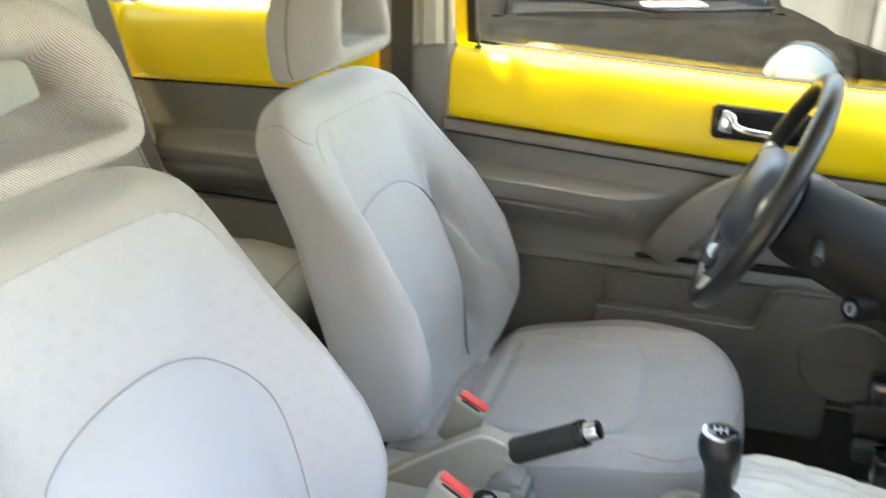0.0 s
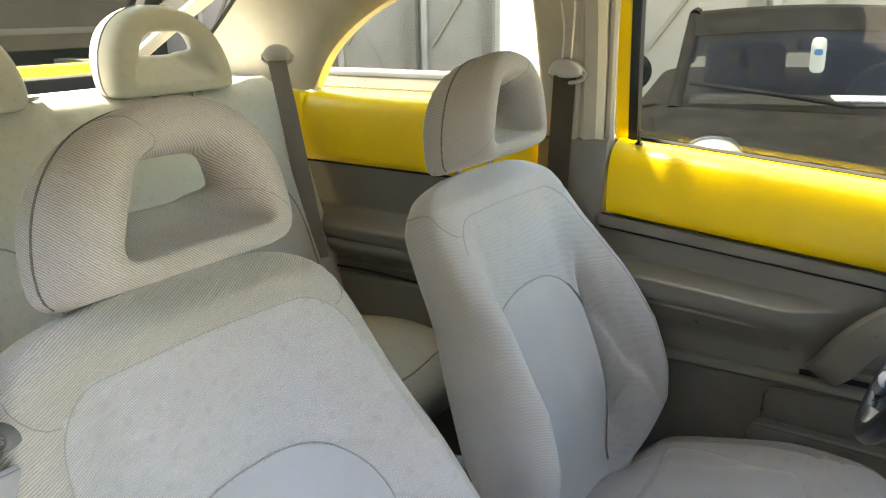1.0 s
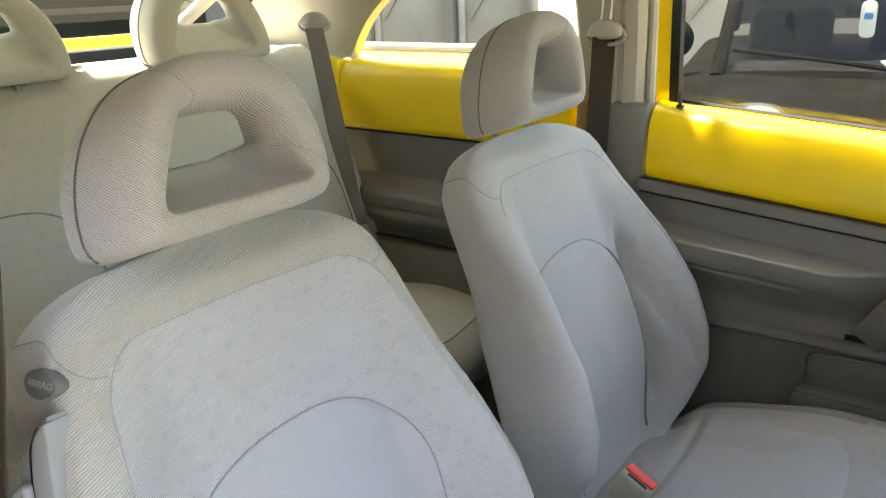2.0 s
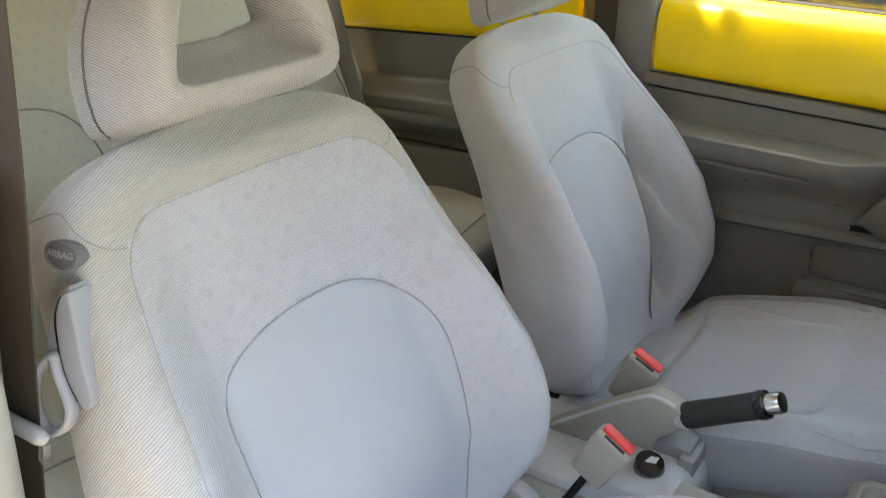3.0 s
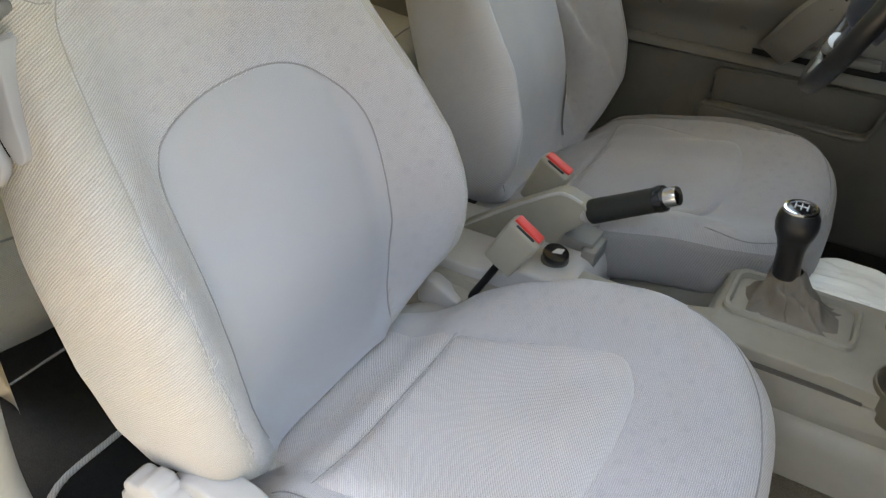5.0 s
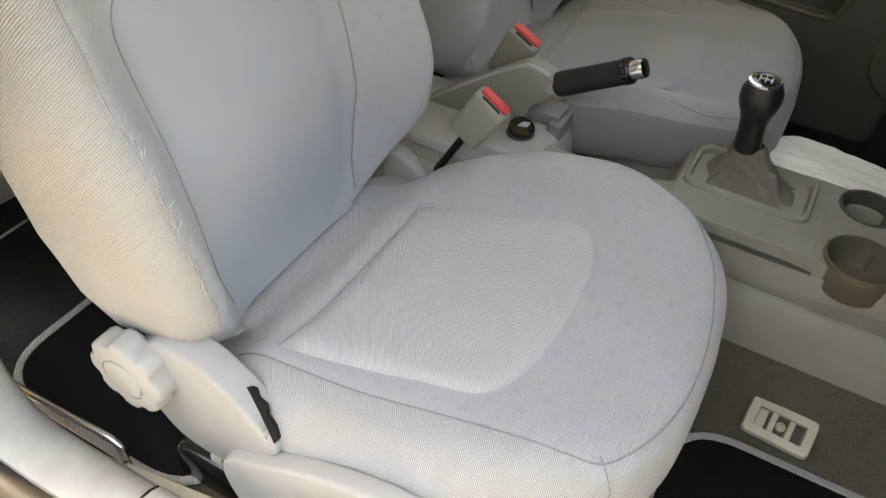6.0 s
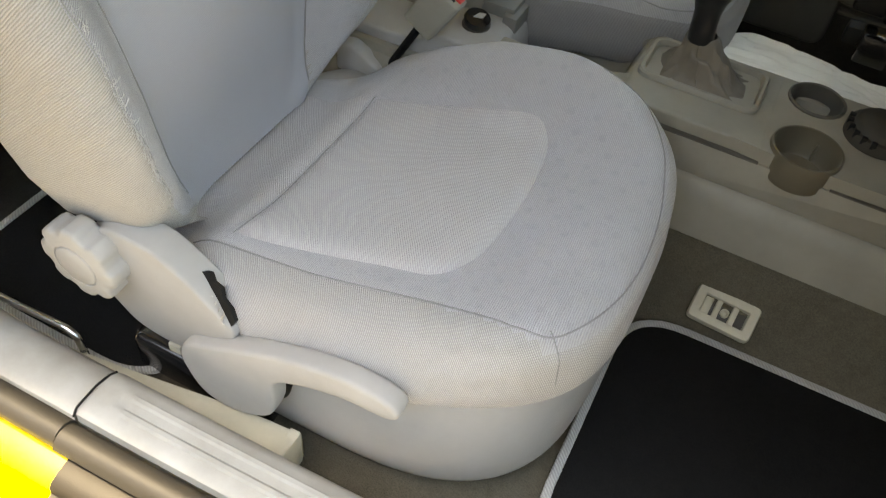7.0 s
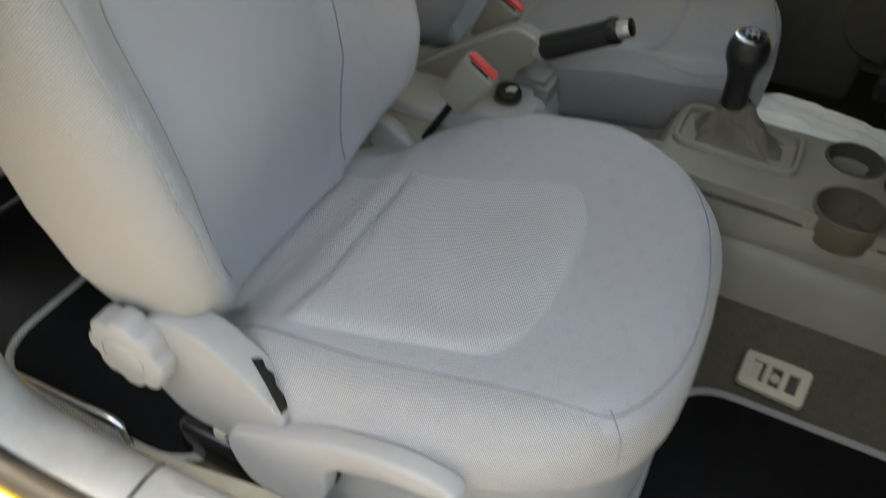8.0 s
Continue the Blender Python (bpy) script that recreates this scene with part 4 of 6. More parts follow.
        for a in (70, 190, 310):
            d = Vector((math.cos(radians(a)), math.sin(radians(a)), 0))
            p = Vector((x, y, 0.585)) + d * (r - 0.004)
            part("rib", box(p - Vector((0.002, 0.002, 0.03)), p + Vector((0.002, 0.002, 0.012)), 0.001), M["hose"], cup)
    prof = [(0.004, -0.045), (0.036, -0.045), (0.038, 0.002), (0.040, 0.004), (0.0425, 0.002), (0.0425, -0.05), (0.004, -0.05)]
    part("rear_cup_holder", lathe(prof, (0.694, CY + 0.062, 0.607), (0, 0, 1), 48), M["console_shade"], c, "sunken round cup holder")
    dial = part("ash_tray", lathe([(0.048, -0.01), (0.048, 0.012), (0.046, 0.016), (0.040, 0.017), (0.038, 0.024), (0.034, 0.027), (0.004, 0.028)], (0.785, CY + 0.022, 0.607), (0, 0, 1), 48), M["rubber"], c, "round dark ash tray lid")
    for a in range(6):
        d = Vector((math.cos(2.9 + a * 0.33), math.sin(2.9 + a * 0.33), 0))
        p = Vector((0.785, CY + 0.022, 0.622)) + d * 0.044
        part("mark", box(p - Vector((0.004, 0.004, 0.006)), p + Vector((0.004, 0.004, 0.004)), 0.001), M["black"], dial)
    return c


def gear_lever():
    g = thing("gear_lever", (0.525, CY + 0.02, 0.605), "black gear knob with chrome ring on a wrinkled grey gaiter", "gear lever")
    cx, cy = 0.531, CY + 0.022
    rows = []
    n = 60
    for i in range(25):
        t = i / 24
        row = []
        for j in range(n):
            a = 2 * math.pi * j / n
            bx, by = 0.086 * power(math.cos(a), 0.40), 0.050 * power(math.sin(a), 0.40)
            tx, ty = 0.021 * math.cos(a), 0.019 * math.sin(a)
            k = t ** 0.46
            fold = 0.010 * math.sin(5 * a + 5 * t) * math.sin(math.pi * min(1, t * 1.2)) + 0.008 * noise.noise(Vector((math.cos(a) * 2.4, math.sin(a) * 2.4, t * 5)))
            r = 1 + fold * (13 * (1 - t) * step(0.0, 0.10, t))
            px, py = (bx * (1 - k) + tx * k) * r, (by * (1 - k) + ty * k) * r
            lean = -0.023 * t
            z = 0.603 + 0.069 * t ** 1.25 + 0.022 * math.sin(math.pi * t) * noise.noise(Vector((math.cos(a) * 3, math.sin(a) * 3, t * 3)))
            row.append((cx + px + lean, cy + py, z))
        rows.append(row)
    gaiter = part("gaiter", grid(rows, close_u=True), M["gaiter"], g, "wrinkled taupe leatherette gaiter", angle=80)
    line = [Vector(rows[i][45]) + Vector((0, -0.0012, 0.0005)) for i in range(25)]
    part("gaiter_seam", tube(line, 0.0010, 5), M["gaiter"], gaiter)
    axis = Vector((-0.07, 0.0, 1)).normalized()
    knob = part("gear_knob", lathe([(0.0185, 0.0), (0.0195, 0.004), (0.0185, 0.03), (0.0190, 0.045), (0.0225, 0.060), (0.0275, 0.072), (0.0290, 0.084), (0.0275, 0.096), (0.0225, 0.104), (0.004, 0.106)], (cx - 0.024, cy - 0.004, 0.664), axis, 40), M["leather"], g, "black leather gear knob")
    top = Vector((cx - 0.024, cy - 0.004, 0.664)) + axis * 0.104
    part("ring", lathe([(0.0225, 0.0), (0.0235, 0.002), (0.0225, 0.005), (0.0190, 0.0055), (0.0185, 0.0035)], top, axis, 40), M["chrome"], knob, "chrome ring")
    cap = part("cap", lathe([(0.0188, 0.001), (0.0185, 0.004), (0.012, 0.0052), (0.004, 0.0055)], top, axis, 32), M["blackgloss"], knob, "glossy black shift pattern cap")
    for x in (-0.008, 0.0, 0.008):
        part("pattern_line", box(top + axis * 0.0052 + Vector((x - 0.0008, -0.008, 0)), top + axis * 0.006 + Vector((x + 0.0008, 0.008, 0.0006)), 0), M["print_"], cap)
    part("pattern_bar", box(top + axis * 0.0052 + Vector((-0.009, -0.0008, 0)), top + axis * 0.006 + Vector((0.009, 0.0008, 0.0007)), 0), M["print_"], cap)
    return g


def hand_brake():
    h = thing("hand_brake", (0.12, 0.055, 0.595), "hand brake with dark grip and chrome button, pulled up", "hand brake")
    y0, y1 = 0.040, 0.075
    lever = rounded([(-0.03, 0.545), (-0.008, 0.567), (0.08, 0.634), (0.158, 0.687), (0.176, 0.688), (0.206, 0.679), (0.214, 0.670), (0.212, 0.652), (0.200, 0.638), (0.178, 0.618), (0.171, 0.592), (0.165, 0.56), (0.0, 0.54)], 0.008, 4)
    part("lever", slab(lever, "y", y0, y1, 0.007, 3), M["console"], h, "grey plastic lever cover")
    rimline = spline([(-0.010, 0.042, 0.564), (0.08, 0.042, 0.633), (0.15, 0.042, 0.681), (0.175, 0.043, 0.687), (0.200, 0.044, 0.680)], 8)
    part("lever_rim", tube(rimline, 0.0032, 8), M["shell"], h)
    a, b = Vector((0.214, 0.057, 0.664)), Vector((0.312, 0.052, 0.722))
    d = (b - a).normalized()
    L = (b - a).length
    grip = part("grip", lathe([(0.012, -0.002), (0.0180, -0.002), (0.0195, 0.001), (0.0198, 0.01), (0.0190, L * 0.55), (0.0190, L - 0.008), (0.0175, L - 0.002), (0.012, L)], a, d, 32), M["foam"], h, "dark textured hand grip")
    part("lever_neck", lathe([(0.010, -0.040), (0.0145, -0.036), (0.0165, -0.020), (0.0195, -0.006), (0.0205, -0.0025), (0.012, -0.001)], a, d, 28), M["shell"], h)
    part("collar", lathe([(0.012, L - 0.004), (0.0195, L - 0.003), (0.0205, L + 0.002), (0.0195, L + 0.010), (0.015, L + 0.012)], a, d, 32), M["blackgloss"], grip)
    part("button", lathe([(0.012, L + 0.008), (0.0145, L + 0.009), (0.0150, L + 0.026), (0.0140, L + 0.031), (0.004, L + 0.0325)], a, d, 32), M["chrome"], grip, "chrome release button")
    return h


# ---- passenger sill and pillar ----
def sill_run(name, prof, x0, x1, mat, parent, label="", n=40, curve=0.0):
    """A moulding along the sill with a cross-section of (y, z)."""
    rows = []
    for i in range(n + 1):
        x = x0 + (x1 - x0) * i / n
        rise = 0.34 * max(0.0, (-0.10 - x) / 0.25) ** 2.0
        out = 0.018 * step(0.0, 0.9, x)
        rows.append([(x, y + out, z + rise * (1.0 if y < -0.675 and z > 0.39 else 0.0)) for y, z in prof])
    return part(name, grid(rows), mat, parent, label, 35)


def passenger_sill():
    s = thing("door_sill", (0.3, -0.74, 0.0), "grey plastic door sill with ribbed scuff plate and yellow body edge", "door sill", kind="structure")
    rows = []
    for i in range(61):
        x = 0.060 + 1.09 * (i / 60) ** 1.6
        k = 0.0028 * step(0.085, 0.11, x)
        out = 0.018 * step(0.0, 0.9, x)
        rows.append([(x, yy + out, z) for yy, z in ((-0.684, 0.405), (-0.687, 0.422), (-0.694, 0.436), (-0.704, 0.4435), (-0.711, 0.4455), (-0.714, 0.4455 + k), (-0.719, 0.4455 + k), (-0.722, 0.4457), (-0.732, 0.4457), (-0.735, 0.4455 + k), (-0.740, 0.4455 + k), (-0.743, 0.4455), (-0.756, 0.4445), (-0.762, 0.440), (-0.763, 0.425))])
    part("scuff_plate", grid(rows), M["sill"], s, "light grey ribbed scuff plate", 35)
    foot = spline([(-0.055, 0, 1.22), (-0.085, 0, 1.10), (-0.112, 0, 0.97), (-0.142, 0, 0.845), (-0.168, 0, 0.73), (-0.187, 0, 0.63), (-0.196, 0, 0.55), (-0.190, 0, 0.485), (-0.170, 0, 0.439), (-0.140, 0, 0.418), (-0.09, 0, 0.411), (-0.02, 0, 0.412), (0.0575, 0, 0.414)], 6)
    turns = []
    for i, q in enumerate(foot):
        d = (foot[min(i + 1, len(foot) - 1)] - foot[max(i - 1, 0)]).normalized()
        turns.append(Vector((-d.z, 0, d.x)))
    rows = [[q + n * o + Vector((0, yy, 0)) for o, yy in ((-0.05, -0.682), (-0.012, -0.684), (0.0, -0.687), (0.012, -0.694), (0.021, -0.706), (0.028, -0.725), (0.026, -0.752), (0.021, -0.763), (0.008, -0.766), (-0.06, -0.766))] for q, n in zip(foot, turns)]
    part("pillar_foot", grid(rows), M["sill"], s, "smooth grey foot of the pillar trim", 50)
    edge = [q + n * 0.006 + Vector((0, -0.781, 0)) for q, n in zip(foot, turns)]
    part("pillar_seal", tube(edge, 0.0185, 14), M["seal"], s, "brown rubber door seal")
    rows = []
    for i in range(31):
        x = -0.13 + 0.40 * i / 30
        ye = -0.628 - 0.045 * step(0.30, -0.12, x)
        top = 0.378 - 0.03 * step(-0.02, -0.13, x)
        rows.append([(x, yy, z) for yy, z in ((ye + 0.006, 0.305), (ye + 0.004, top - 0.012), (ye, top - 0.003), (ye - 0.008, top), (-0.682, top + 0.006), (-0.686, top + 0.035))])
    part("inner_ledge", grid(rows), M["sill_cream"], s, "cream inner ledge of the sill", 40)
    part("ledge_end", box((0.255, -0.690, 0.305), (0.272, -0.626, 0.3785), 0.004), M["sill_cream"], s)
    seal = []
    for i in range(12):
        a = -0.3 + math.pi * 1.05 * i / 11
        seal.append((-0.783 + 0.0190 * math.cos(a), 0.416 + 0.0190 * math.sin(a)))
    sill_run("door_seal", seal, 0.0575, 1.15, M["seal"], s, "brown rubber door seal")
    body = [(-0.770, 0.395), (-0.80, 0.392), (-0.83, 0.385), (-0.86, 0.36), (-0.87, 0.33), (-0.872, 0.25), (-0.85, 0.20), (-0.80, 0.18)]
    sill_run("body_sill", body, -0.60, 1.15, M["yellow"], s, "yellow painted body sill")
    lip = [(-0.786, 0.400), (-0.797, 0.409), (-0.803, 0.410), (-0.818, 0.407), (-0.829, 0.402), (-0.833, 0.396), (-0.834, 0.386), (-0.838, 0.384), (-0.850, 0.383), (-0.864, 0.379), (-0.874, 0.371), (-0.880, 0.356), (-0.882, 0.33)]
    sill_run("sill_moulding", lip, 0.075, 1.15, M["moulding"], s, "brown plastic moulding on the outer sill")
    part("moulding_end", slab([(-0.790, 0.380), (-0.797, 0.408), (-0.829, 0.401), (-0.834, 0.384), (-0.864, 0.378), (-0.880, 0.355), (-0.880, 0.33), (-0.84, 0.34)], "x", 0.0745, 0.0765, 0.0), M["moulding"], s)
    line = [(0.0585, -0.695, 0.437), (0.0585, -0.706, 0.4448), (0.0585, -0.725, 0.4492), (0.0585, -0.757, 0.4468), (0.0585, -0.765, 0.438)]
    part("plate_joint", tube(line, 0.0017, 6), M["black"], s)
    rail = spline([(-0.40, -0.668, 0.392), (-0.227, -0.668, 0.400), (-0.135, -0.668, 0.407), (-0.070, -0.668, 0.415), (-0.048, -0.668, 0.414), (-0.037, -0.668, 0.400), (-0.036, -0.668, 0.36)], 8)
    part("belt_rail", tube(rail, 0.0052, 12), M["chrome"], s, "bent chrome belt rail")
    return s


def pillar_near():
    """The passenger's door pillar: only its front edge comes into view."""
    p = thing("wall_pillar_passenger", (-0.25, -0.70, 0.45), "grey trim on the door pillar behind the passenger seat", "pillar", kind="structure")
    line = spline([(-0.075, 0, 1.22), (-0.105, 0, 1.10), (-0.132, 0, 0.97), (-0.162, 0, 0.845), (-0.188, 0, 0.73), (-0.210, 0, 0.63), (-0.235, 0, 0.52)], 6)
    rows = [[(q.x + dx, yy, q.z) for dx, yy in ((0.0, -0.70), (-0.002, -0.686), (-0.03, -0.680), (-0.30, -0.67), (-0.32, -0.74), (-0.02, -0.76))] for q in line]
    part("pillar_trim", grid(rows, close_u=True, caps=True), M["sill"], p, angle=60)
    return p


def near_belt():
    b = thing("seat_belt", (-0.25, -0.66, 0.40), "dark brown seat belt hanging behind the passenger seat", "seat belt")
    line = spline([(-0.03, -0.652, 1.36), (-0.082, -0.652, 1.19), (-0.143, -0.652, 1.03), (-0.206, -0.652, 0.86), (-0.262, -0.652, 0.70), (-0.32, -0.655, 0.55), (-0.375, -0.658, 0.40)], 8)
    part("webbing", ribbon(line, 0.046, 0.0016, (0.95, 0.12, -0.25)), M["webbing"], b)
    arm = spline([(-0.215, -0.668, 0.945), (-0.185, -0.664, 0.943), (-0.155, -0.660, 0.940), (-0.130, -0.657, 0.937)], 6)
    part("webbing_clip", tube(arm, [0.0078] * 16 + [0.0074, 0.006, 0.003], 10), M["shell"], b, "grey plastic belt clip arm")
    part("clip_tongue", box((-0.146, -0.660, 0.905), (-0.138, -0.652, 0.932), 0.0012, 2, Matrix.Rotation(radians(25), 4, "Y")), M["steel"], b)
    return b


# ---- mats and floor fittings ----
def edged_mat(name, outline, z, label, r=0.055):
    m = thing(name, (outline[0][0], outline[0][1], z), label, "floor mat")
    pts = rounded(outline, r, 8)
    part("mat_carpet", slab(pts, "z", z, z + 0.006, 0.002, 2), M["mat"], m)
    part("binding", tube([(p[0], p[1], z + 0.005) for p in pts], 0.0068, 8, True, 0.8), M["binding"], m, "grey woven edge binding")
    return m


def floor_cap():
    """A slotted plastic cap let into the carpet beside the tunnel."""
    f = thing("floor_vent", (0.70, -0.13, 0.35), "cream slotted plastic vent cover set in the carpet", "floor vent")
    c = Vector((0.698, -0.142, 0.366))
    ex = Vector((1, -0.05, -0.02)).normalized()
    n = Vector((0, -0.50, 0.86)).normalized()
    ey = n.cross(ex).normalized()
    n = ex.cross(ey)
    fr = Matrix((ex, ey, n)).transposed().to_4x4()
    fr.translation = c

    def piece(name, lo, hi, mat, bev=0.002):
        b = box(lo, hi, bev, 2)
        bmesh.ops.transform(b, matrix=fr, verts=b.verts)
        return part(name, b, mat, f)
    rows = []
    for hx, hy, rad, z in ((0.0485, 0.0290, 0.009, -0.004), (0.0485, 0.0290, 0.009, 0.006), (0.0465, 0.0270, 0.008, 0.0095), (0.0360, 0.0170, 0.003, 0.0095), (0.0340, 0.0150, 0.002, 0.0085), (0.0325, 0.0140, 0.002, -0.004)):
        ring = rounded([(-hx, -hy), (hx, -hy), (hx, hy), (-hx, hy)], rad, 5)
        rows.append([fr @ Vector((p[0], p[1], z)) for p in ring])
    part("bezel", grid(rows, close_u=True), M["sill_cream"], f, angle=40)
    piece("recess", (-0.034, -0.0155, -0.010), (0.034, 0.0155, -0.004), M["console_shade"], 0.001)
    for x in (-0.011, 0.014):
        piece("slat", (x - 0.0042, -0.0145, -0.005), (x + 0.0042, 0.0145, 0.007), M["sill_cream"], 0.001)
    piece("chute", (-0.0325, -0.0140, -0.005), (-0.020, 0.0140, 0.001), M["sill_cream"], 0.001)
    s = lathe([(0.003, -0.003), (0.0045, -0.001), (0.0045, 0.002), (0.0068, 0.002), (0.0070, -0.005)], c + ex * 0.0015, n, 20)
    part("screw_boss", s, M["sill_cream"], f)
    return f


# ---- driver's door ----
def strip(name, prof, x0, x1, mat, parent, label="", n=36, zshift=None, yshift=None, angle=40):
    """A length of trim along x with a cross-section of (y, z)."""
    rows = []
    for i in range(n + 1):
        x = x0 + (x1 - x0) * i / n
        dz = zshift(x) if zshift else 0.0
        dy = yshift(x) if yshift else 0.0
        rows.append([(x, y + dy, z + dz) for y, z in prof])
    return part(name, grid(rows, caps=False), mat, parent, label, angle)


def closed_strip(name, prof, x0, x1, mat, parent, label="", n=36, zshift=None, angle=40):
    rows = []
    for i in range(n + 1):
        x = x0 + (x1 - x0) * i / n
        dz = zshift(x) if zshift else 0.0
        rows.append([(x, y, z + dz) for y, z in prof])
    return part(name, grid(rows, close_u=True, caps=True), mat, parent, label, angle)


def belt_drop(x):
    return -0.082 * (x + 0.11) + 0.02 * max(0.0, x - 0.5)


def driver_door():
    d = thing("door_1", (0.4, 0.72, 0.40), "closed driver's door, yellow painted top over grey plastic trim", "car door", kind="structure")
    # yellow painted upper part, rounded over to the ledge under the glass
    prof = [(0.668, 1.020), (0.664, 1.026), (0.662, 1.045), (0.662, 1.080), (0.664, 1.105), (0.668, 1.124), (0.675, 1.140), (0.685, 1.152), (0.698, 1.161), (0.714, 1.167), (0.735, 1.169), (0.78, 1.166), (0.82, 1.15), (0.85, 1.11), (0.86, 1.02)]
    closed_strip("painted_panel", prof, -0.112, 1.15, M["yellow"], d, "glossy yellow painted door top", zshift=belt_drop)
    # trim strip below it
    prof = [(0.664, 1.016), (0.656, 1.014), (0.652, 1.006), (0.652, 0.994), (0.657, 0.990), (0.70, 0.990), (0.70, 1.016)]
    closed_strip("trim_rail", prof, -0.125, 1.15, M["trim_mid"], d, zshift=belt_drop)

    for yy, zz in ((0.6575, 1.0185), (0.6555, 0.9895)):
        part("panel_joint", tube([(-0.12 + 1.27 * i / 24, yy, zz + belt_drop(-0.12 + 1.27 * i / 24)) for i in range(25)], 0.0014, 6), M["black"], d)
    # main panel with its armrest swell
    rows = []
    for i in range(101):
        x = -0.125 + 1.25 * i / 100
        row = []
        for j in range(119):
            z = 0.988 - 0.236 * j / 118
            end = step(0.37, 0.25, x)
            y = 0.660 - 0.064 * end * step(0.938, 0.918, z) * (1 - 0.88 * step(0.900, 0.785, z))
            y += 0.012 * step(0.36, 0.46, x) * step(0.94, 0.90, z)
            # shallow finger groove under the arm rest
            y += 0.007 * step(0.240, 0.185, x) * math.exp(-((z - 0.872 + 0.02 * (x + 0.08)) / 0.0045) ** 2)
            row.append((x, y, z + belt_drop(x) * step(0.76, 0.96, z) * 0.9))
        rows.append(row)
    part("arm_panel", grid(rows), M["trim"], d, "dark grey moulded arm rest panel", angle=60)
    # grab handle bridging to the front
    grab = spline([(0.335, 0.640, 0.765), (0.36, 0.612, 0.80), (0.40, 0.598, 0.86), (0.455, 0.598, 0.915), (0.53, 0.610, 0.955), (0.62, 0.64, 0.965)], 8)
    rows = []
    for i, q in enumerate(grab):
        w = 0.030 + 0.006 * math.sin(i / len(grab) * math.pi)
        rows.append([q + Vector(o) for o in ((-w, 0.012, 0.012), (-w * 0.7, -0.006, 0.014), (0, -0.012, 0.004), (w * 0.8, -0.006, -0.014), (w, 0.012, -0.016), (0, 0.02, 0))])
    part("grab_handle", grid(rows, close_u=True, caps=True), M["trim"], d, "curved grey grab handle", angle=50)
    part("grab_recess", box((0.355, 0.690, 0.79), (0.60, 0.70, 0.945), 0.002), M["black"], d)
    part("switch_panel", box((0.365, 0.640, 0.770), (0.53, 0.672, 0.788), 0.006), M["trim_mid"], d)
    # rail across the middle, cloth-like lower panel, pocket
    prof = [(0.660, 0.756), (0.648, 0.752), (0.642, 0.744), (0.642, 0.734), (0.650, 0.728), (0.69, 0.728), (0.69, 0.756)]
    closed_strip("mid_rail", prof, -0.125, 1.12, M["trim_mid"], d)
    # black strip painting in the shadow line above the rail
    closed_strip("mid_shade", [(0.655, 0.766), (0.655, 0.754), (0.69, 0.754), (0.69, 0.766)], -0.125, 1.12, M["black"], d)
    lower = [(-0.125, 0.40), (-0.125, 0.730), (1.12, 0.730), (1.12, 0.40)]
    part("lower_panel", slab(lower, "y", 0.662, 0.72, 0.0), M["trim_dark"], d, "flat dark grey lower door panel")
    pocket = rounded([(0.238, 0.640), (0.238, 0.712), (0.60, 0.725), (0.60, 0.640)], 0.018, 5)
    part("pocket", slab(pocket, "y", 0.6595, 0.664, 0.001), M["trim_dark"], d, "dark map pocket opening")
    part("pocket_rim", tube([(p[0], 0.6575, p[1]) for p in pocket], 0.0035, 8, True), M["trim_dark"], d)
    bin_out = rounded([(0.22, 0.41), (0.22, 0.645), (0.545, 0.640), (0.575, 0.735), (0.70, 0.735), (0.70, 0.41)], 0.03, 5)
    part("door_bin", slab(bin_out, "y", 0.622, 0.664, 0.010, 3), M["trim_dark"], d, "moulded grey door bin")
    part("bin_rim", tube(spline([(0.23, 0.626, 0.644), (0.40, 0.622, 0.645), (0.53, 0.621, 0.644), (0.552, 0.621, 0.665), (0.565, 0.621, 0.715), (0.59, 0.622, 0.734), (0.68, 0.624, 0.736)], 8), 0.0045, 8), M["trim_dark"], d, "moulded rim of the door bin")
    part("loudspeaker", lathe([(0.006, 0.002), (0.07, 0.003), (0.082, 0.004), (0.086, 0.001), (0.088, -0.002)], (0.72, 0.620, 0.60), (0, -1, 0), 40), M["trim_dark"], d, "round loudspeaker cover")
    # inner handle in its dark bezel
    bez = rounded([(0.418, 1.018), (0.418, 1.083), (0.60, 1.070), (0.60, 1.012)], 0.014, 5)
    bezel = part("handle_bezel", slab(bez, "y", 0.655, 0.668, 0.003, 2), M["blackgloss"], d, "black door handle recess")
    rec = rounded([(0.428, 1.027), (0.428, 1.075), (0.545, 1.066), (0.545, 1.020)], 0.010, 4)
    part("recess", slab(rec, "y", 0.6535, 0.656, 0.001), M["black"], bezel)
    part("handle_root", slab(rounded([(0.430, 1.034), (0.436, 1.074), (0.452, 1.074), (0.462, 1.050), (0.455, 1.030)], 0.006, 3), "y", 0.644, 0.655, 0.003), M["chrome"], bezel, "chrome door handle")
    part("handle_blade", tube(spline([(0.450, 0.645, 1.066), (0.462, 0.643, 1.046), (0.485, 0.642, 1.038), (0.525, 0.643, 1.033)], 6), [0.008] * 4 + [0.006] * 15, 8, False, 0.6, (0, 1, 0)), M["chrome"], bezel)
    part("lock_knob", lathe([(0.004, 0), (0.014, 0), (0.0135, 0.006), (0.004, 0.008)], (0.572, 0.655, 1.046), (0, -1, 0), 20), M["black"], bezel)
    part("lock_pin", lathe([(0.008, -0.004), (0.0085, 0.0), (0.0038, 0.002), (0.0034, 0.022), (0.0040, 0.026), (0.0015, 0.028)], (-0.062, 0.700, 1.165), (0, 0, 1), 14), M["blackgloss"], d, "black door lock pin")
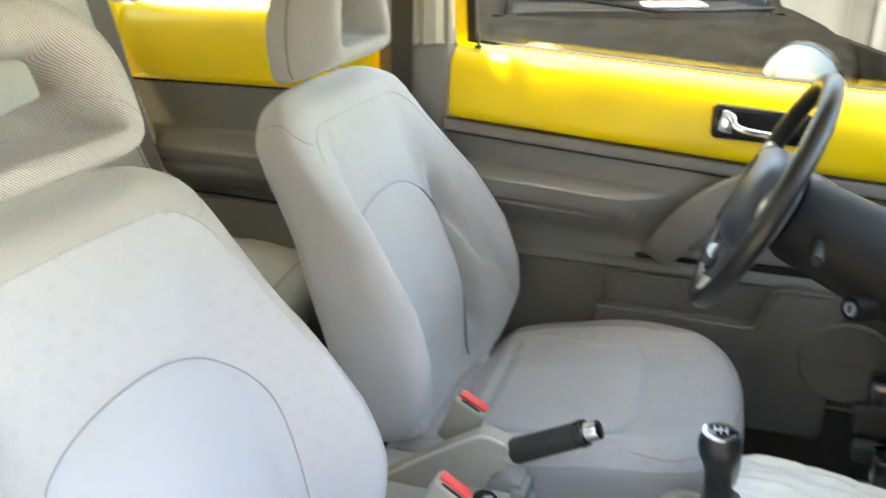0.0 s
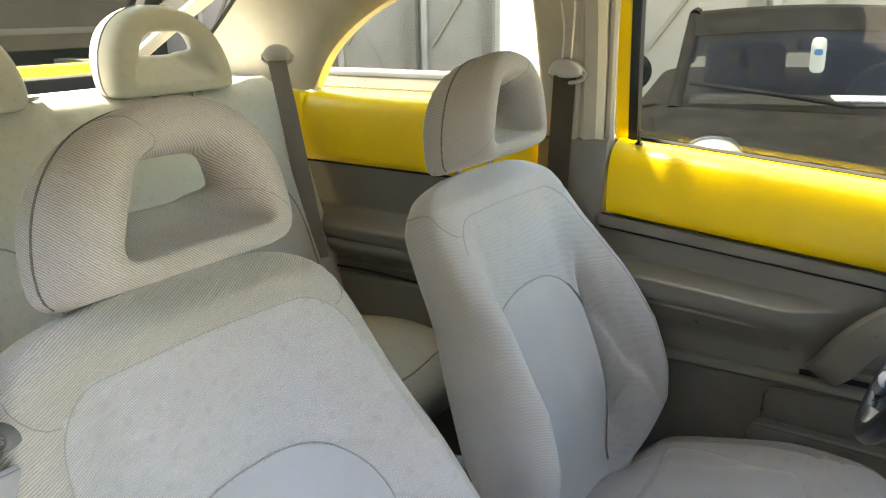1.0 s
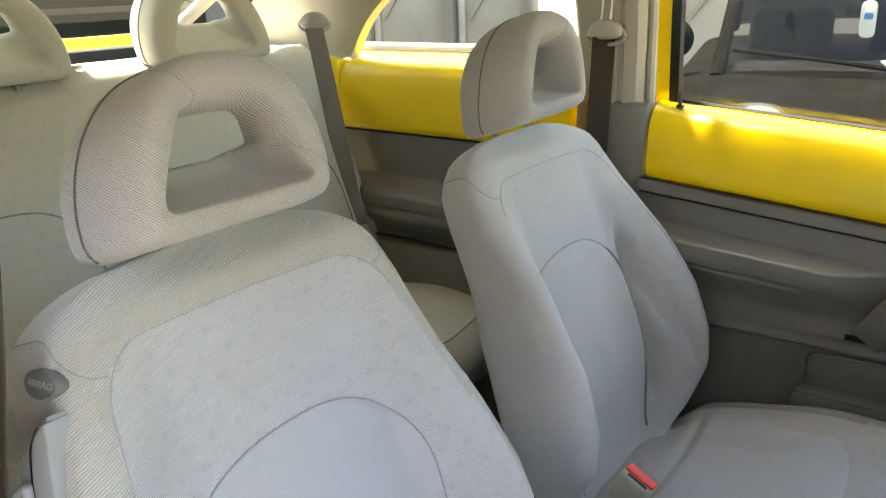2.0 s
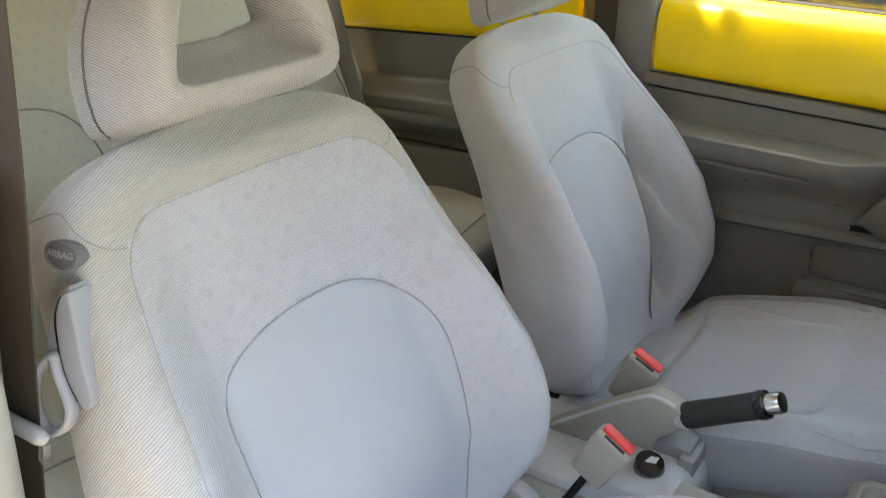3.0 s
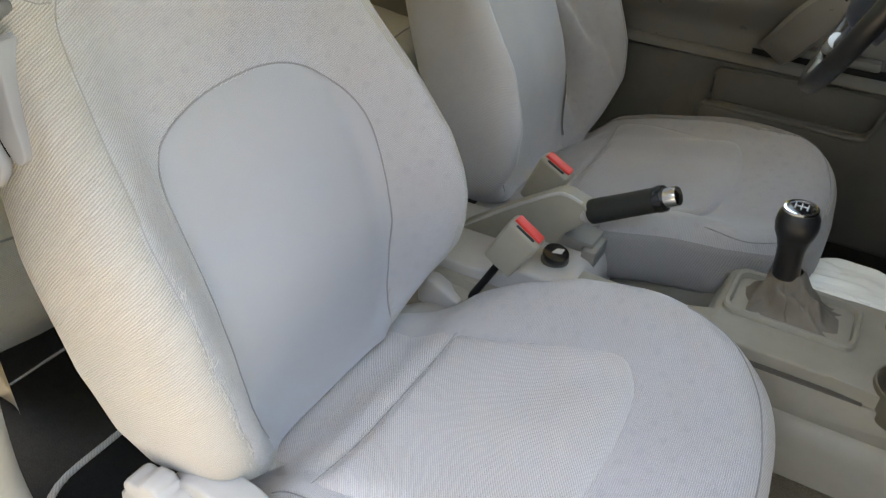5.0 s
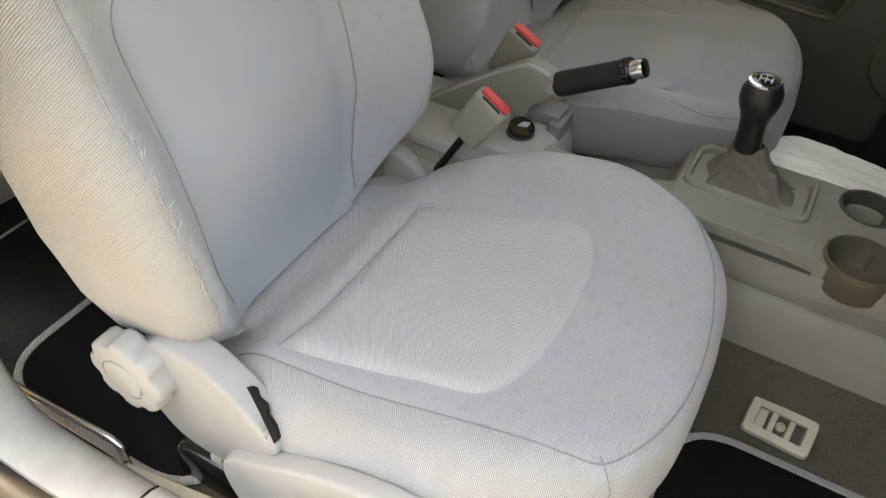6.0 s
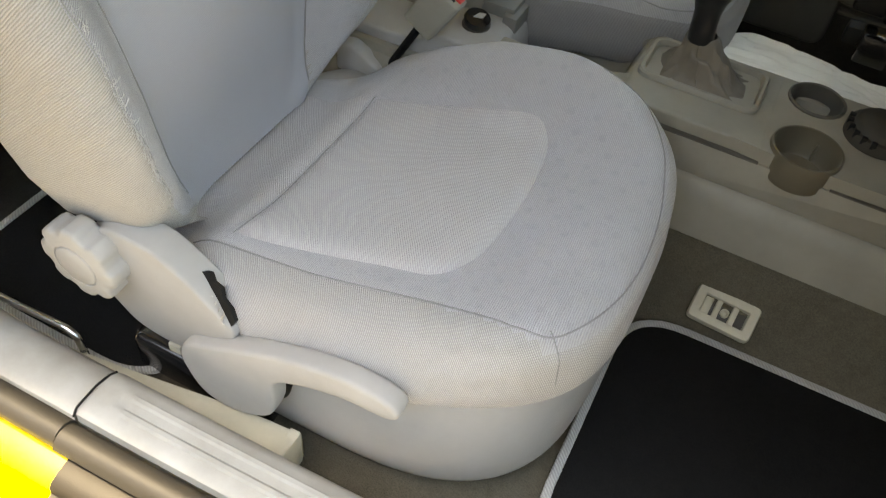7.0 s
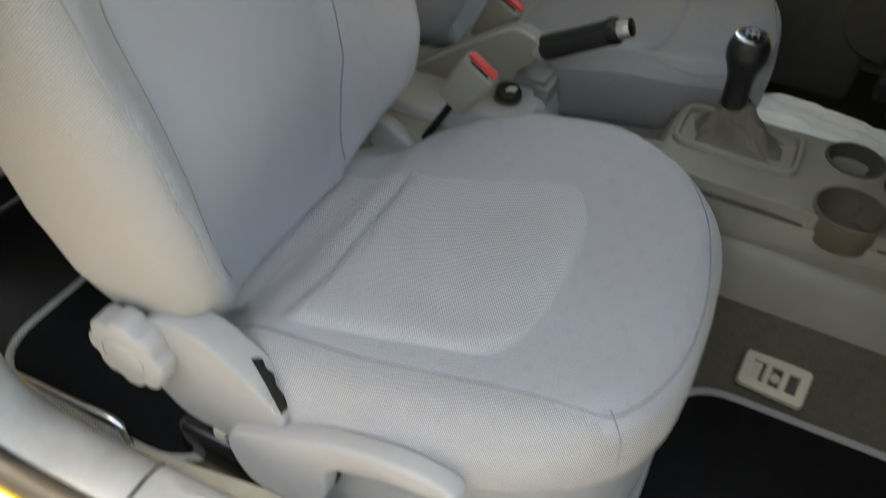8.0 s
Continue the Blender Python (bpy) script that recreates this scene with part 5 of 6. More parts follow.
    # seal and window frame
    frame_line = [(-0.112, 0.744, 1.165), (-0.108, 0.725, 1.30), (-0.098, 0.695, 1.45), (-0.08, 0.660, 1.55)]
    part("frame_paint", ribbon(spline(frame_line, 6), 0.030, 0.020, (1, 0, 0)), M["yellow"], d, "yellow painted window frame")
    part("frame_seal", ribbon(spline([(x + 0.024, y - 0.002, z) for x, y, z in frame_line], 6), 0.020, 0.022, (1, 0, 0)), M["black"], d, "black rubber window seal")
    # unseen header bar added to keep direct sun off the ledge
    head_line = spline([(-0.20, 0.680, 1.535), (-0.10, 0.680, 1.550), (-0.02, 0.672, 1.572), (0.20, 0.670, 1.585), (0.50, 0.672, 1.575), (0.78, 0.680, 1.525)], 6)
    part("header_sun_block", ribbon(head_line, 0.036, 0.022, (0, 1, 0)), M["yellow"], d, "yellow painted window frame")
    part("ledge_seal", tube([(-0.08 + 1.2 * i / 20, 0.738, 1.171 + belt_drop(-0.08 + 1.2 * i / 20)) for i in range(21)], 0.005, 6), M["black"], d)
    rows = []
    for i in range(25):
        x = -0.085 + 1.20 * i / 24
        rows.append([(x, 0.742 - 0.10 * t, 1.165 + belt_drop(x) + 0.42 * t) for t in [k / 8 for k in range(9)]])
    g = pane("window_glass", grid(rows), M["glass"], d, "faintly green side window")
    g.visible_shadow = False
    return d


# ---- driver's side pillar, rear quarter ----
def far_pillar():
    p = thing("wall_pillar_driver", (-0.2, 0.66, 0.45), "beige door pillar with grey lower trim", "pillar", kind="structure")
    lower = []
    for z, x0, x1, y in ((0.40, -0.30, -0.128, 0.668), (0.75, -0.30, -0.128, 0.666), (1.00, -0.285, -0.126, 0.662), (1.165, -0.272, -0.116, 0.655), (1.172, -0.270, -0.117, 0.664)):
        lower.append([(x0, y + 0.05, z), (x0, y + 0.006, z), (x0 + 0.01, y, z), (x1 - 0.012, y, z), (x1, y + 0.008, z), (x1, y + 0.05, z)])
    part("lower_trim", grid(lower), M["trim_mid"], p, "dark grey lower pillar trim", angle=50)
    upper = []
    for z, y in ((1.165, 0.664), (1.28, 0.652), (1.40, 0.632), (1.52, 0.600)):
        x0, x1 = -0.268 + 0.03 * (1.165 - z), -0.132 + 0.05 * (z - 1.165)
        upper.append([(x0 - 0.008, y + 0.06, z), (x0, y + 0.01, z), (x0 + 0.01, y, z), (x0 + 0.045, y - 0.004, z), (x1 - 0.055, y - 0.004, z), (x1 - 0.050, y + 0.004, z), (x1 - 0.044, y + 0.004, z), (x1 - 0.038, y - 0.004, z), (x1 - 0.012, y, z), (x1, y + 0.012, z), (x1, y + 0.06, z)])
    part("upper_trim", grid(upper), M["pillar"], p, "smooth beige upper pillar trim", angle=30)
    part("pillar_seal", tube(spline([(-0.122, 0.690, 1.17), (-0.118, 0.678, 1.30), (-0.108, 0.655, 1.45), (-0.09, 0.625, 1.55)], 6), 0.010, 8), M["pillar"], p)
    return p


def belt_anchor(at, bottom, mat, label, facing, wide=(1, 0, 0), width=0.046, cord=False):
    at, bottom = Vector(at), Vector(bottom)
    b = thing("seat_belt", bottom, label, "seat belt")
    n = Vector(facing).normalized()
    up = Vector((0, 0, 1))
    sd = up.cross(n).normalized()
    rows = []
    for k, h in ((0.2, -0.004), (1.0, -0.002), (1.0, 0.010), (0.94, 0.017), (0.8, 0.021), (0.05, 0.024)):
        row = []
        for j in range(36):
            a = 2 * math.pi * j / 36
            px, pz = 0.036 * power(math.cos(a), 0.7), 0.023 * power(math.sin(a), 0.8)
            if pz < 0:
                pz *= 0.75
            row.append(at + sd * px * k * (1 - 0.35 * max(0, math.sin(a))) + up * pz * k + n * h)
        rows.append(row)
    part("anchor_cover", grid(rows, close_u=True, caps=True), M["shell"], b, "light grey plastic belt anchor", angle=50)
    ring = [at + sd * (0.040 * math.cos(a)) + up * (-0.010 + 0.017 * math.sin(a)) + n * 0.004 for a in [2 * math.pi * j / 28 for j in range(28)]]
    part("anchor_loop", tube(ring, 0.0045, 8, True), M["shell"], b)
    line = spline([at + n * 0.012 + up * -0.012, at.lerp(bottom, 0.3) + n * 0.010, at.lerp(bottom, 0.7) + n * 0.008, bottom], 8)
    part("webbing", ribbon(line, width, 0.0016, wide), mat, b)
    if cord:
        for q in (-0.004, 0.016):
            c = spline([at + sd * q + up * 0.022 + n * 0.02, at + sd * (q + 0.006) + up * 0.08 + n * 0.026, at + sd * (q - 0.006 + 0.012 * (q > 0)) + up * 0.16 + n * 0.02, at + sd * q + up * 0.26 + n * 0.01], 6)
            part("cord", tube(c, 0.0022, 6), M["cord"], b, "thin white cord")
    return b


def rear_quarter(sg, label):
    """The trim beside the rear seat, with its curved window; sg: 1 on the driver's side, -1 on the other."""
    q = thing("wall_quarter_driver" if sg > 0 else "wall_quarter_passenger", (-0.7, 0.02 + sg * 0.62, 0.40), label, "quarter panel", kind="structure")

    def y(v):
        return 0.02 + sg * (v - 0.02)
    rows = []
    for i in range(33):
        x = -0.925 + 0.66 * i / 32
        dz = 0.03 * (x + 0.9) * -0.1
        rows.append([(x, y(0.63 + a), z + dz) for a, z in ((0.03, 1.05), (0.012, 1.058), (0.004, 1.064), (-0.006, 1.070), (-0.012, 1.085), (-0.012, 1.17), (-0.008, 1.205), (0.002, 1.225), (0.016, 1.236), (0.05, 1.24), (0.10, 1.235), (0.12, 1.18), (0.12, 1.06))])
    part("painted_panel", grid(rows), M["yellow"], q, "glossy yellow painted quarter panel", angle=50)
    part("panel_end", slab([(-0.925, 1.066), (-1.22, 1.10), (-1.22, 1.27), (-0.925, 1.238)], "y", y(0.615), y(0.70), 0.002), M["yellow"], q)
    rows = []
    for i in range(105):
        x = -1.30 + (1.04 if sg > 0 else 0.84) * i / 104
        row = []
        for j in range(176):
            z = 1.064 - 0.70 * j / 175
            ends = step(-0.93, -0.84, x) * step(-0.40, -0.54, x)
            shelf = step(0.958, 0.918, z) * step(0.800, 0.875, z) * ends
            arch = step(0.815, 0.795, z) * 0.05 * step(-0.36, -0.5, x)
            yy = 0.630 - 0.072 * shelf - arch
            yy += 0.008 * math.exp(-((z - 0.887) / 0.005) ** 2) * step(-0.83, -0.80, x) * step(-0.56, -0.60, x)
            row.append((x, y(yy), z))
        rows.append(row)
    part("arm_panel", grid(rows), M["trim"], q, "dark grey quarter trim with arm rest", angle=60)
    part("panel_joint", tube(spline([(-0.93, y(0.582), 0.800), (-0.75, y(0.580), 0.812), (-0.58, y(0.584), 0.808), (-0.40, y(0.61), 0.79)], 8), 0.003, 6), M["black"], q)
    part("panel_seam", tube([(-0.925 + 0.066 * i, y(0.6275), 1.0655 - 0.003 * (-0.025 + 0.066 * i)) for i in range(11)], 0.0030, 6), M["black"], q)
    # headlining round the quarter window and the sail panel behind it
    arc = [(-0.912, 1.238), (-0.902, 1.256), (-0.822, 1.342), (-0.700, 1.420), (-0.560, 1.474), (-0.40, 1.502), (-0.27, 1.505)]
    outer = [(-1.42, 1.225), (-1.36, 1.280), (-1.18, 1.400), (-1.02, 1.505), (-0.82, 1.590), (-0.55, 1.620), (-0.27, 1.63)]
    rows = []
    for a, o in zip(spline([(p[0], 0, p[1]) for p in arc], 6), spline([(p[0], 0, p[1]) for p in outer], 6)):
        ya, yo = 0.650 - 0.25 * max(0, a.z - 1.25), 0.625 - 0.25 * max(0, o.z - 1.25)
        rows.append([(a.x, y(ya + 0.035), a.z), (a.x, y(ya + 0.004), a.z), (a.x - 0.004, y(ya), a.z + 0.004)] + [(a.x + (o.x - a.x) * t, y(ya + (yo - ya) * t - 0.012 * math.sin(math.pi * t)), a.z + (o.z - a.z) * t) for t in (0.08, 0.25, 0.5, 0.75, 0.92, 1.0)])
    part("window_lining", grid(rows), M["pillar"], q, "cream lining round the quarter window", angle=50)
    part("lining_joint", tube([rows[k][-1] for k in range(0, 32)], 0.006, 6), M["black"], q)
    rows = [[(-0.92 + 0.66 * i / 12, y(0.715 - 0.10 * (k / 6) ** 1.3), 1.235 + 0.30 * k / 6) for k in range(7)] for i in range(13)]
    pane("window_glass", grid(rows), M["glass"], q, "fixed quarter window")
    return q


def rear_headrest(cy, cx=-1.02, z0=1.285):
    h = thing("rear_headrest", (cx, cy, z0), "grey cloth rear headrest with an open centre", "headrest", "rear headrests")
    rows, outer = head_loop(lambda u, v, off: (cx + off * 0.85 - 0.25 * (v - 0.60), cy + u * 1.10, z0 + (v - 0.602) * 1.05 - 0.012))
    pad = part("pad", grid(rows, close_u=True, close_v=True), M["rear"], h, angle=80)
    for sg in (-1, 1):
        rim = []
        for i in range(21):
            a = math.pi * (-0.20 + 0.60 * i / 20)
            u, v = reach(outer, (0.0, 0.708), (math.cos(a), math.sin(a)))
            rim.append((cx - 0.020 - 0.25 * (v - 0.60), cy + sg * (u * 1.10 + 0.0006), z0 + (v - 0.602) * 1.05 - 0.012))
        part("piping", tube(rim, 0.0024, 6), M["seam"], pad)
        part("post", tube([(cx - 0.005, cy + sg * 0.055, z0 - 0.04), (cx - 0.005, cy + sg * 0.055, z0 + 0.02)], 0.006, 10), M["shell"], h)
        part("collar", lathe([(0.008, 0.0), (0.017, 0.0), (0.016, 0.006), (0.008, 0.008)], (cx - 0.005, cy + sg * 0.055, z0 - 0.012), (0, 0, 1), 18), M["trim_mid"], h)
    return h


def rear_seat():
    r = thing("rear_bench", (-0.8, 0.02, 0.32), "rear bench in pale grey cloth with panel seams", "bench")
    rows = []
    for i in range(41):
        v = i / 40
        row = []
        for j in range(57):
            u = -0.62 + 1.24 * j / 56
            z = 0.62 + 0.655 * v
            x = -0.80 - 0.22 * v
            x += 0.045 * step(0.0, 0.25, v) * step(1.0, 0.6, v) * (0.4 + 0.6 * math.exp(-((abs(u) - 0.30) / 0.17) ** 4))
            x += 0.020 * step(0.45, 0.58, abs(u))
            if v > 0.92:
                x -= 0.05 * ((v - 0.92) / 0.08) ** 2
            if abs(u) > 0.57:
                x -= 0.5 * (abs(u) - 0.57)
            x -= 0.012 * math.exp(-((u) / 0.012) ** 2) * (v < 0.93)
            row.append((x, 0.02 + u, z))
        rows.append(row)
    for k in (0.06, 0.14, 0.22):
        rows.append([(q[0] - k, q[1], q[2] - 0.004 - 0.05 * (k > 0.2)) for q in rows[40]])
    part("backrest", grid(rows), M["rear"], r, "pale grey cloth bench back", angle=80)
    for cy in (-0.31, 0.35):
        pts = []
        for i in range(33):
            a = math.pi * i / 32
            u, v = 0.19 * power(math.cos(a), 0.55), 0.30 + 0.36 * power(math.sin(a), 0.55)
            pts.append((-0.80 - 0.22 * v + 0.043, cy + u, 0.62 + 0.655 * v))
        part("panel_seam", tube(pts, 0.002, 5), M["seam"], r)
    rows = []
    for i in range(37):
        x = -0.90 + 0.47 * i / 36
        row = []
        for j in range(57):
            u = -0.61 + 1.22 * j / 56
            z = 0.640 + 0.028 * math.exp(-((x + 0.62) / 0.15) ** 2) - 0.018 * math.exp(-(u / 0.03) ** 2)
            z += 0.018 * step(0.42, 0.56, abs(u))
            front = max(0.0, (x + 0.50) / 0.07)
            z -= 0.032 * front ** 2.4
            row.append((x, 0.02 + u, z))
        rows.append(row)
    for dx, dz in ((0.006, -0.02), (0.002, -0.05), (-0.025, -0.10), (-0.070, -0.165), (-0.13, -0.215)):
        rows.append([(q[0] + dx, q[1], q[2] + dz) for q in rows[36]])
    part("cushion", grid(rows), M["rear"], r, "pale grey cloth bench cushion", angle=80)
    part("bench_base", box((-0.82, -0.59, 0.305), (-0.600, 0.63, 0.50), 0.01), M["carpet_dark"], r, "dark carpeted base of the bench")
    part("front_seam", tube([Vector(q) + Vector((0, 0, 0.001)) for q in rows[33]], 0.002, 5), M["seam"], r)
    return r


def sticker():
    """A torn silver label stuck on top of the bench."""
    rows = []
    for i in range(21):
        t = i / 20
        rows.append([(-1.035 - 0.03 * k + 0.012 * noise.noise(Vector((t * 7, k, 2))), -0.15 + 0.17 * t, 1.283 + 0.006 * abs(noise.noise(Vector((t * 9, k * 2, 0)))) - 0.012 * (k > 0.9)) for k in (0, 0.35, 0.7, 1.0 + 0.4 * noise.noise(Vector((t * 11, 5, 0))))])
    return whole("torn_label", grid(rows), M["paper"], "torn pale label on top of the rear bench", "label", angle=25)


def rear_end():
    e = thing("wall_rear", (-1.5, 0.02, 1.2), "dark parcel shelf and tailgate under the rear window", "tailgate", kind="structure")
    part("parcel_shelf", box((-1.62, -0.60, 1.205), (-1.20, 0.64, 1.225), 0.004), M["carpet_dark"], e, "dark parcel shelf")
    part("shelf_trim", box((-1.70, -0.62, 1.16), (-1.62, 0.66, 1.27), 0.01), M["black"], e)
    part("tailgate", box((-1.74, -0.66, 0.45), (-1.68, 0.70, 1.30), 0.01), M["yellow"], e)
    part("boot_wall", box((-1.66, -0.64, 0.32), (-1.20, 0.68, 0.345), 0.0), M["carpet_dark"], e)
    rows = [[(-1.66 + 0.66 * k / 8, -0.60 + 1.24 * i / 12, 1.275 + 0.32 * k / 8) for k in range(9)] for i in range(13)]
    g = pane("window_glass", grid(rows), M["glass_dark"], e, "tinted rear window")
    g.visible_shadow = False
    for sg in (-1, 1):
        part("window_frame", tube([(-1.68, 0.02 + sg * 0.61, 1.265), (-1.35, 0.02 + sg * 0.605, 1.43), (-0.98, 0.02 + sg * 0.60, 1.60)], 0.02, 8), M["pillar"], e)
    return e


# ---- steering wheel, dash ----
def steering():
    w = thing("steering_wheel", (0.515, 0.36, 1.012), "black leather steering wheel with silver spoke trims", "steering wheel")
    c = Vector((0.515, 0.36, 1.012))
    up = Vector((0.40, 0, 0.917)).normalized()
    ax = Vector((-up.z, 0, up.x))
    sd = Vector((0, 1, 0))

    def at(r, a, h=0.0):
        return c + sd * (r * math.cos(a)) + up * (r * math.sin(a)) + ax * h
    ring = [at(0.187, 2 * math.pi * k / 72) for k in range(72)]
    part("rim", tube(ring, 0.0158, 14, True), M["leather"], w, "black leather rim")
    rows = []
    for k, h in ((0.3, -0.045), (1.0, -0.035), (1.02, -0.01), (0.98, 0.012), (0.86, 0.026), (0.6, 0.034), (0.05, 0.038)):
        row = []
        for j in range(48):
            a = 2 * math.pi * j / 48
            px, pz = 0.100 * power(math.cos(a), 0.7), 0.078 * power(math.sin(a), 0.7)
            row.append(c + sd * px * k + up * (pz * k - 0.01) + ax * h)
        rows.append(row)
    part("airbag_pad", grid(rows, close_u=True, caps=True), M["airbag"], w, "blue-black airbag cover", angle=50)
    for a in (radians(8), radians(172), radians(-68), radians(-112)):
        pts = [at(0.075, a, 0.0), at(0.13, a, -0.005), at(0.178, a, -0.001)]
        spoke = part("spoke", tube(pts, [0.030, 0.024, 0.018], 10, False, 0.45, ax), M["airbag"], w)
        part("spoke_trim", tube([at(0.152, a, 0.004), at(0.176, a, 0.003)], [0.0200, 0.0190], 12, False, 0.62, ax), M["steel"], spoke, "silver spoke trim")
    part("pad_seam", tube([c + sd * 0.0 + up * k + ax * 0.036 for k in (-0.07, 0.05)], 0.002, 5), M["black"], w)
    return w


def column_and_dash():
    d = thing("dashboard", (0.85, 0.1, 0.8), "dark dashboard underside with steering column shroud", "dashboard", kind="structure")
    a, b = Vector((0.555, 0.36, 0.985)), Vector((0.80, 0.36, 0.875))
    dirn = (b - a).normalized()
    shroud = part("column_shroud", lathe([(0.02, 0.0), (0.060, 0.002), (0.068, 0.02), (0.074, 0.12), (0.080, 0.27), (0.02, 0.27)], a, dirn, 32), M["black"], d, "black steering column shroud")
    ign = Vector((0.660, 0.286, 0.872))
    part("ignition", lathe([(0.004, 0.0), (0.012, 0.0), (0.0125, 0.004), (0.018, 0.004), (0.020, -0.004), (0.021, -0.03), (0.004, -0.03)], ign, (-0.75, -0.6, 0.1), 24), M["black"], shroud)
    part("lock_barrel", lathe([(0.003, 0.002), (0.0115, 0.002), (0.0118, 0.005), (0.003, 0.0055)], ign, (-0.75, -0.6, 0.1), 24), M["chrome"], shroud, "chrome ignition lock")
    part("key_slot", box(ign + Vector((-0.0065, -0.0055, -0.005)), ign + Vector((-0.0035, -0.003, 0.005)), 0), M["black"], shroud)
    part("stalk", tube(spline([(0.60, 0.30, 0.965), (0.595, 0.22, 0.975), (0.59, 0.17, 0.985)], 5), 0.0075, 8), M["black"], shroud)
    part("stalk", tube(spline([(0.60, 0.43, 0.965), (0.595, 0.50, 0.975), (0.59, 0.55, 0.985)], 5), 0.0075, 8), M["black"], shroud)
    face = rounded([(0.92, 0.66), (0.86, 0.80), (0.83, 0.95), (0.86, 1.06), (0.98, 1.12), (1.30, 1.15), (1.72, 1.13), (1.72, 0.60)], 0.03, 5)
    part("dash_body", slab(face, "y", -0.66, 0.70, 0.01, 3), M["black"], d, "black moulded dashboard")
    knee = rounded([(0.88, 0.60), (0.84, 0.72), (0.84, 0.84), (0.94, 0.86), (0.98, 0.60)], 0.02, 4)
    part("knee_panel", slab(knee, "y", 0.10, 0.58, 0.008, 3), M["black"], d)
    for i, (x, y, z, s) in enumerate(((0.70, 0.27, 0.76, 0.03), (0.69, 0.29, 0.69, 0.026), (0.72, 0.25, 0.64, 0.034), (0.70, 0.31, 0.62, 0.022), (0.73, 0.22, 0.72, 0.03))):
        part("switch_block", box((x, y - s, z - s * 0.7), (x + 0.05, y + s * 0.4, z + s * 0.7), 0.006), M["black"] if i % 2 else M["blackgloss"], d)
    part("centre_stack", box((0.96, -0.12, 0.50), (1.2, 0.19, 1.05), 0.03, 3), M["black"], d)
    part("bulkhead", box((1.73, -0.70, 0.10), (1.77, 0.74, 1.12), 0.0), M["carpet_dark"], d)
    return d


def crumpled_cloth():
    """A white sheet of protective paper lying beside the tunnel in the driver's footwell."""
    rows = []
    for i in range(46):
        row = []
        for j in range(34):
            s, t = i / 45, j / 33
            x = 0.535 + 0.75 * s + 0.02 * noise.noise(Vector((t * 3, 0.2, 1)))
            y = 0.135 + (0.235 + 0.03 * noise.noise(Vector((s * 4, 7, 1)))) * t
            z = 0.578 - 0.060 * t ** 0.9
            fold = noise.noise(Vector((s * 6.5, t * 5, 0))) + 0.5 * noise.noise(Vector((s * 15, t * 11, 3)))
            fold = abs(fold) * 1.2 - 0.25
            row.append((x, y, z + 0.016 * fold))
        rows.append(row)
    return whole("paper_sheet", grid(rows), M["paper"], "crumpled white protective paper sheet beside the tunnel", "paper sheet", angle=22)


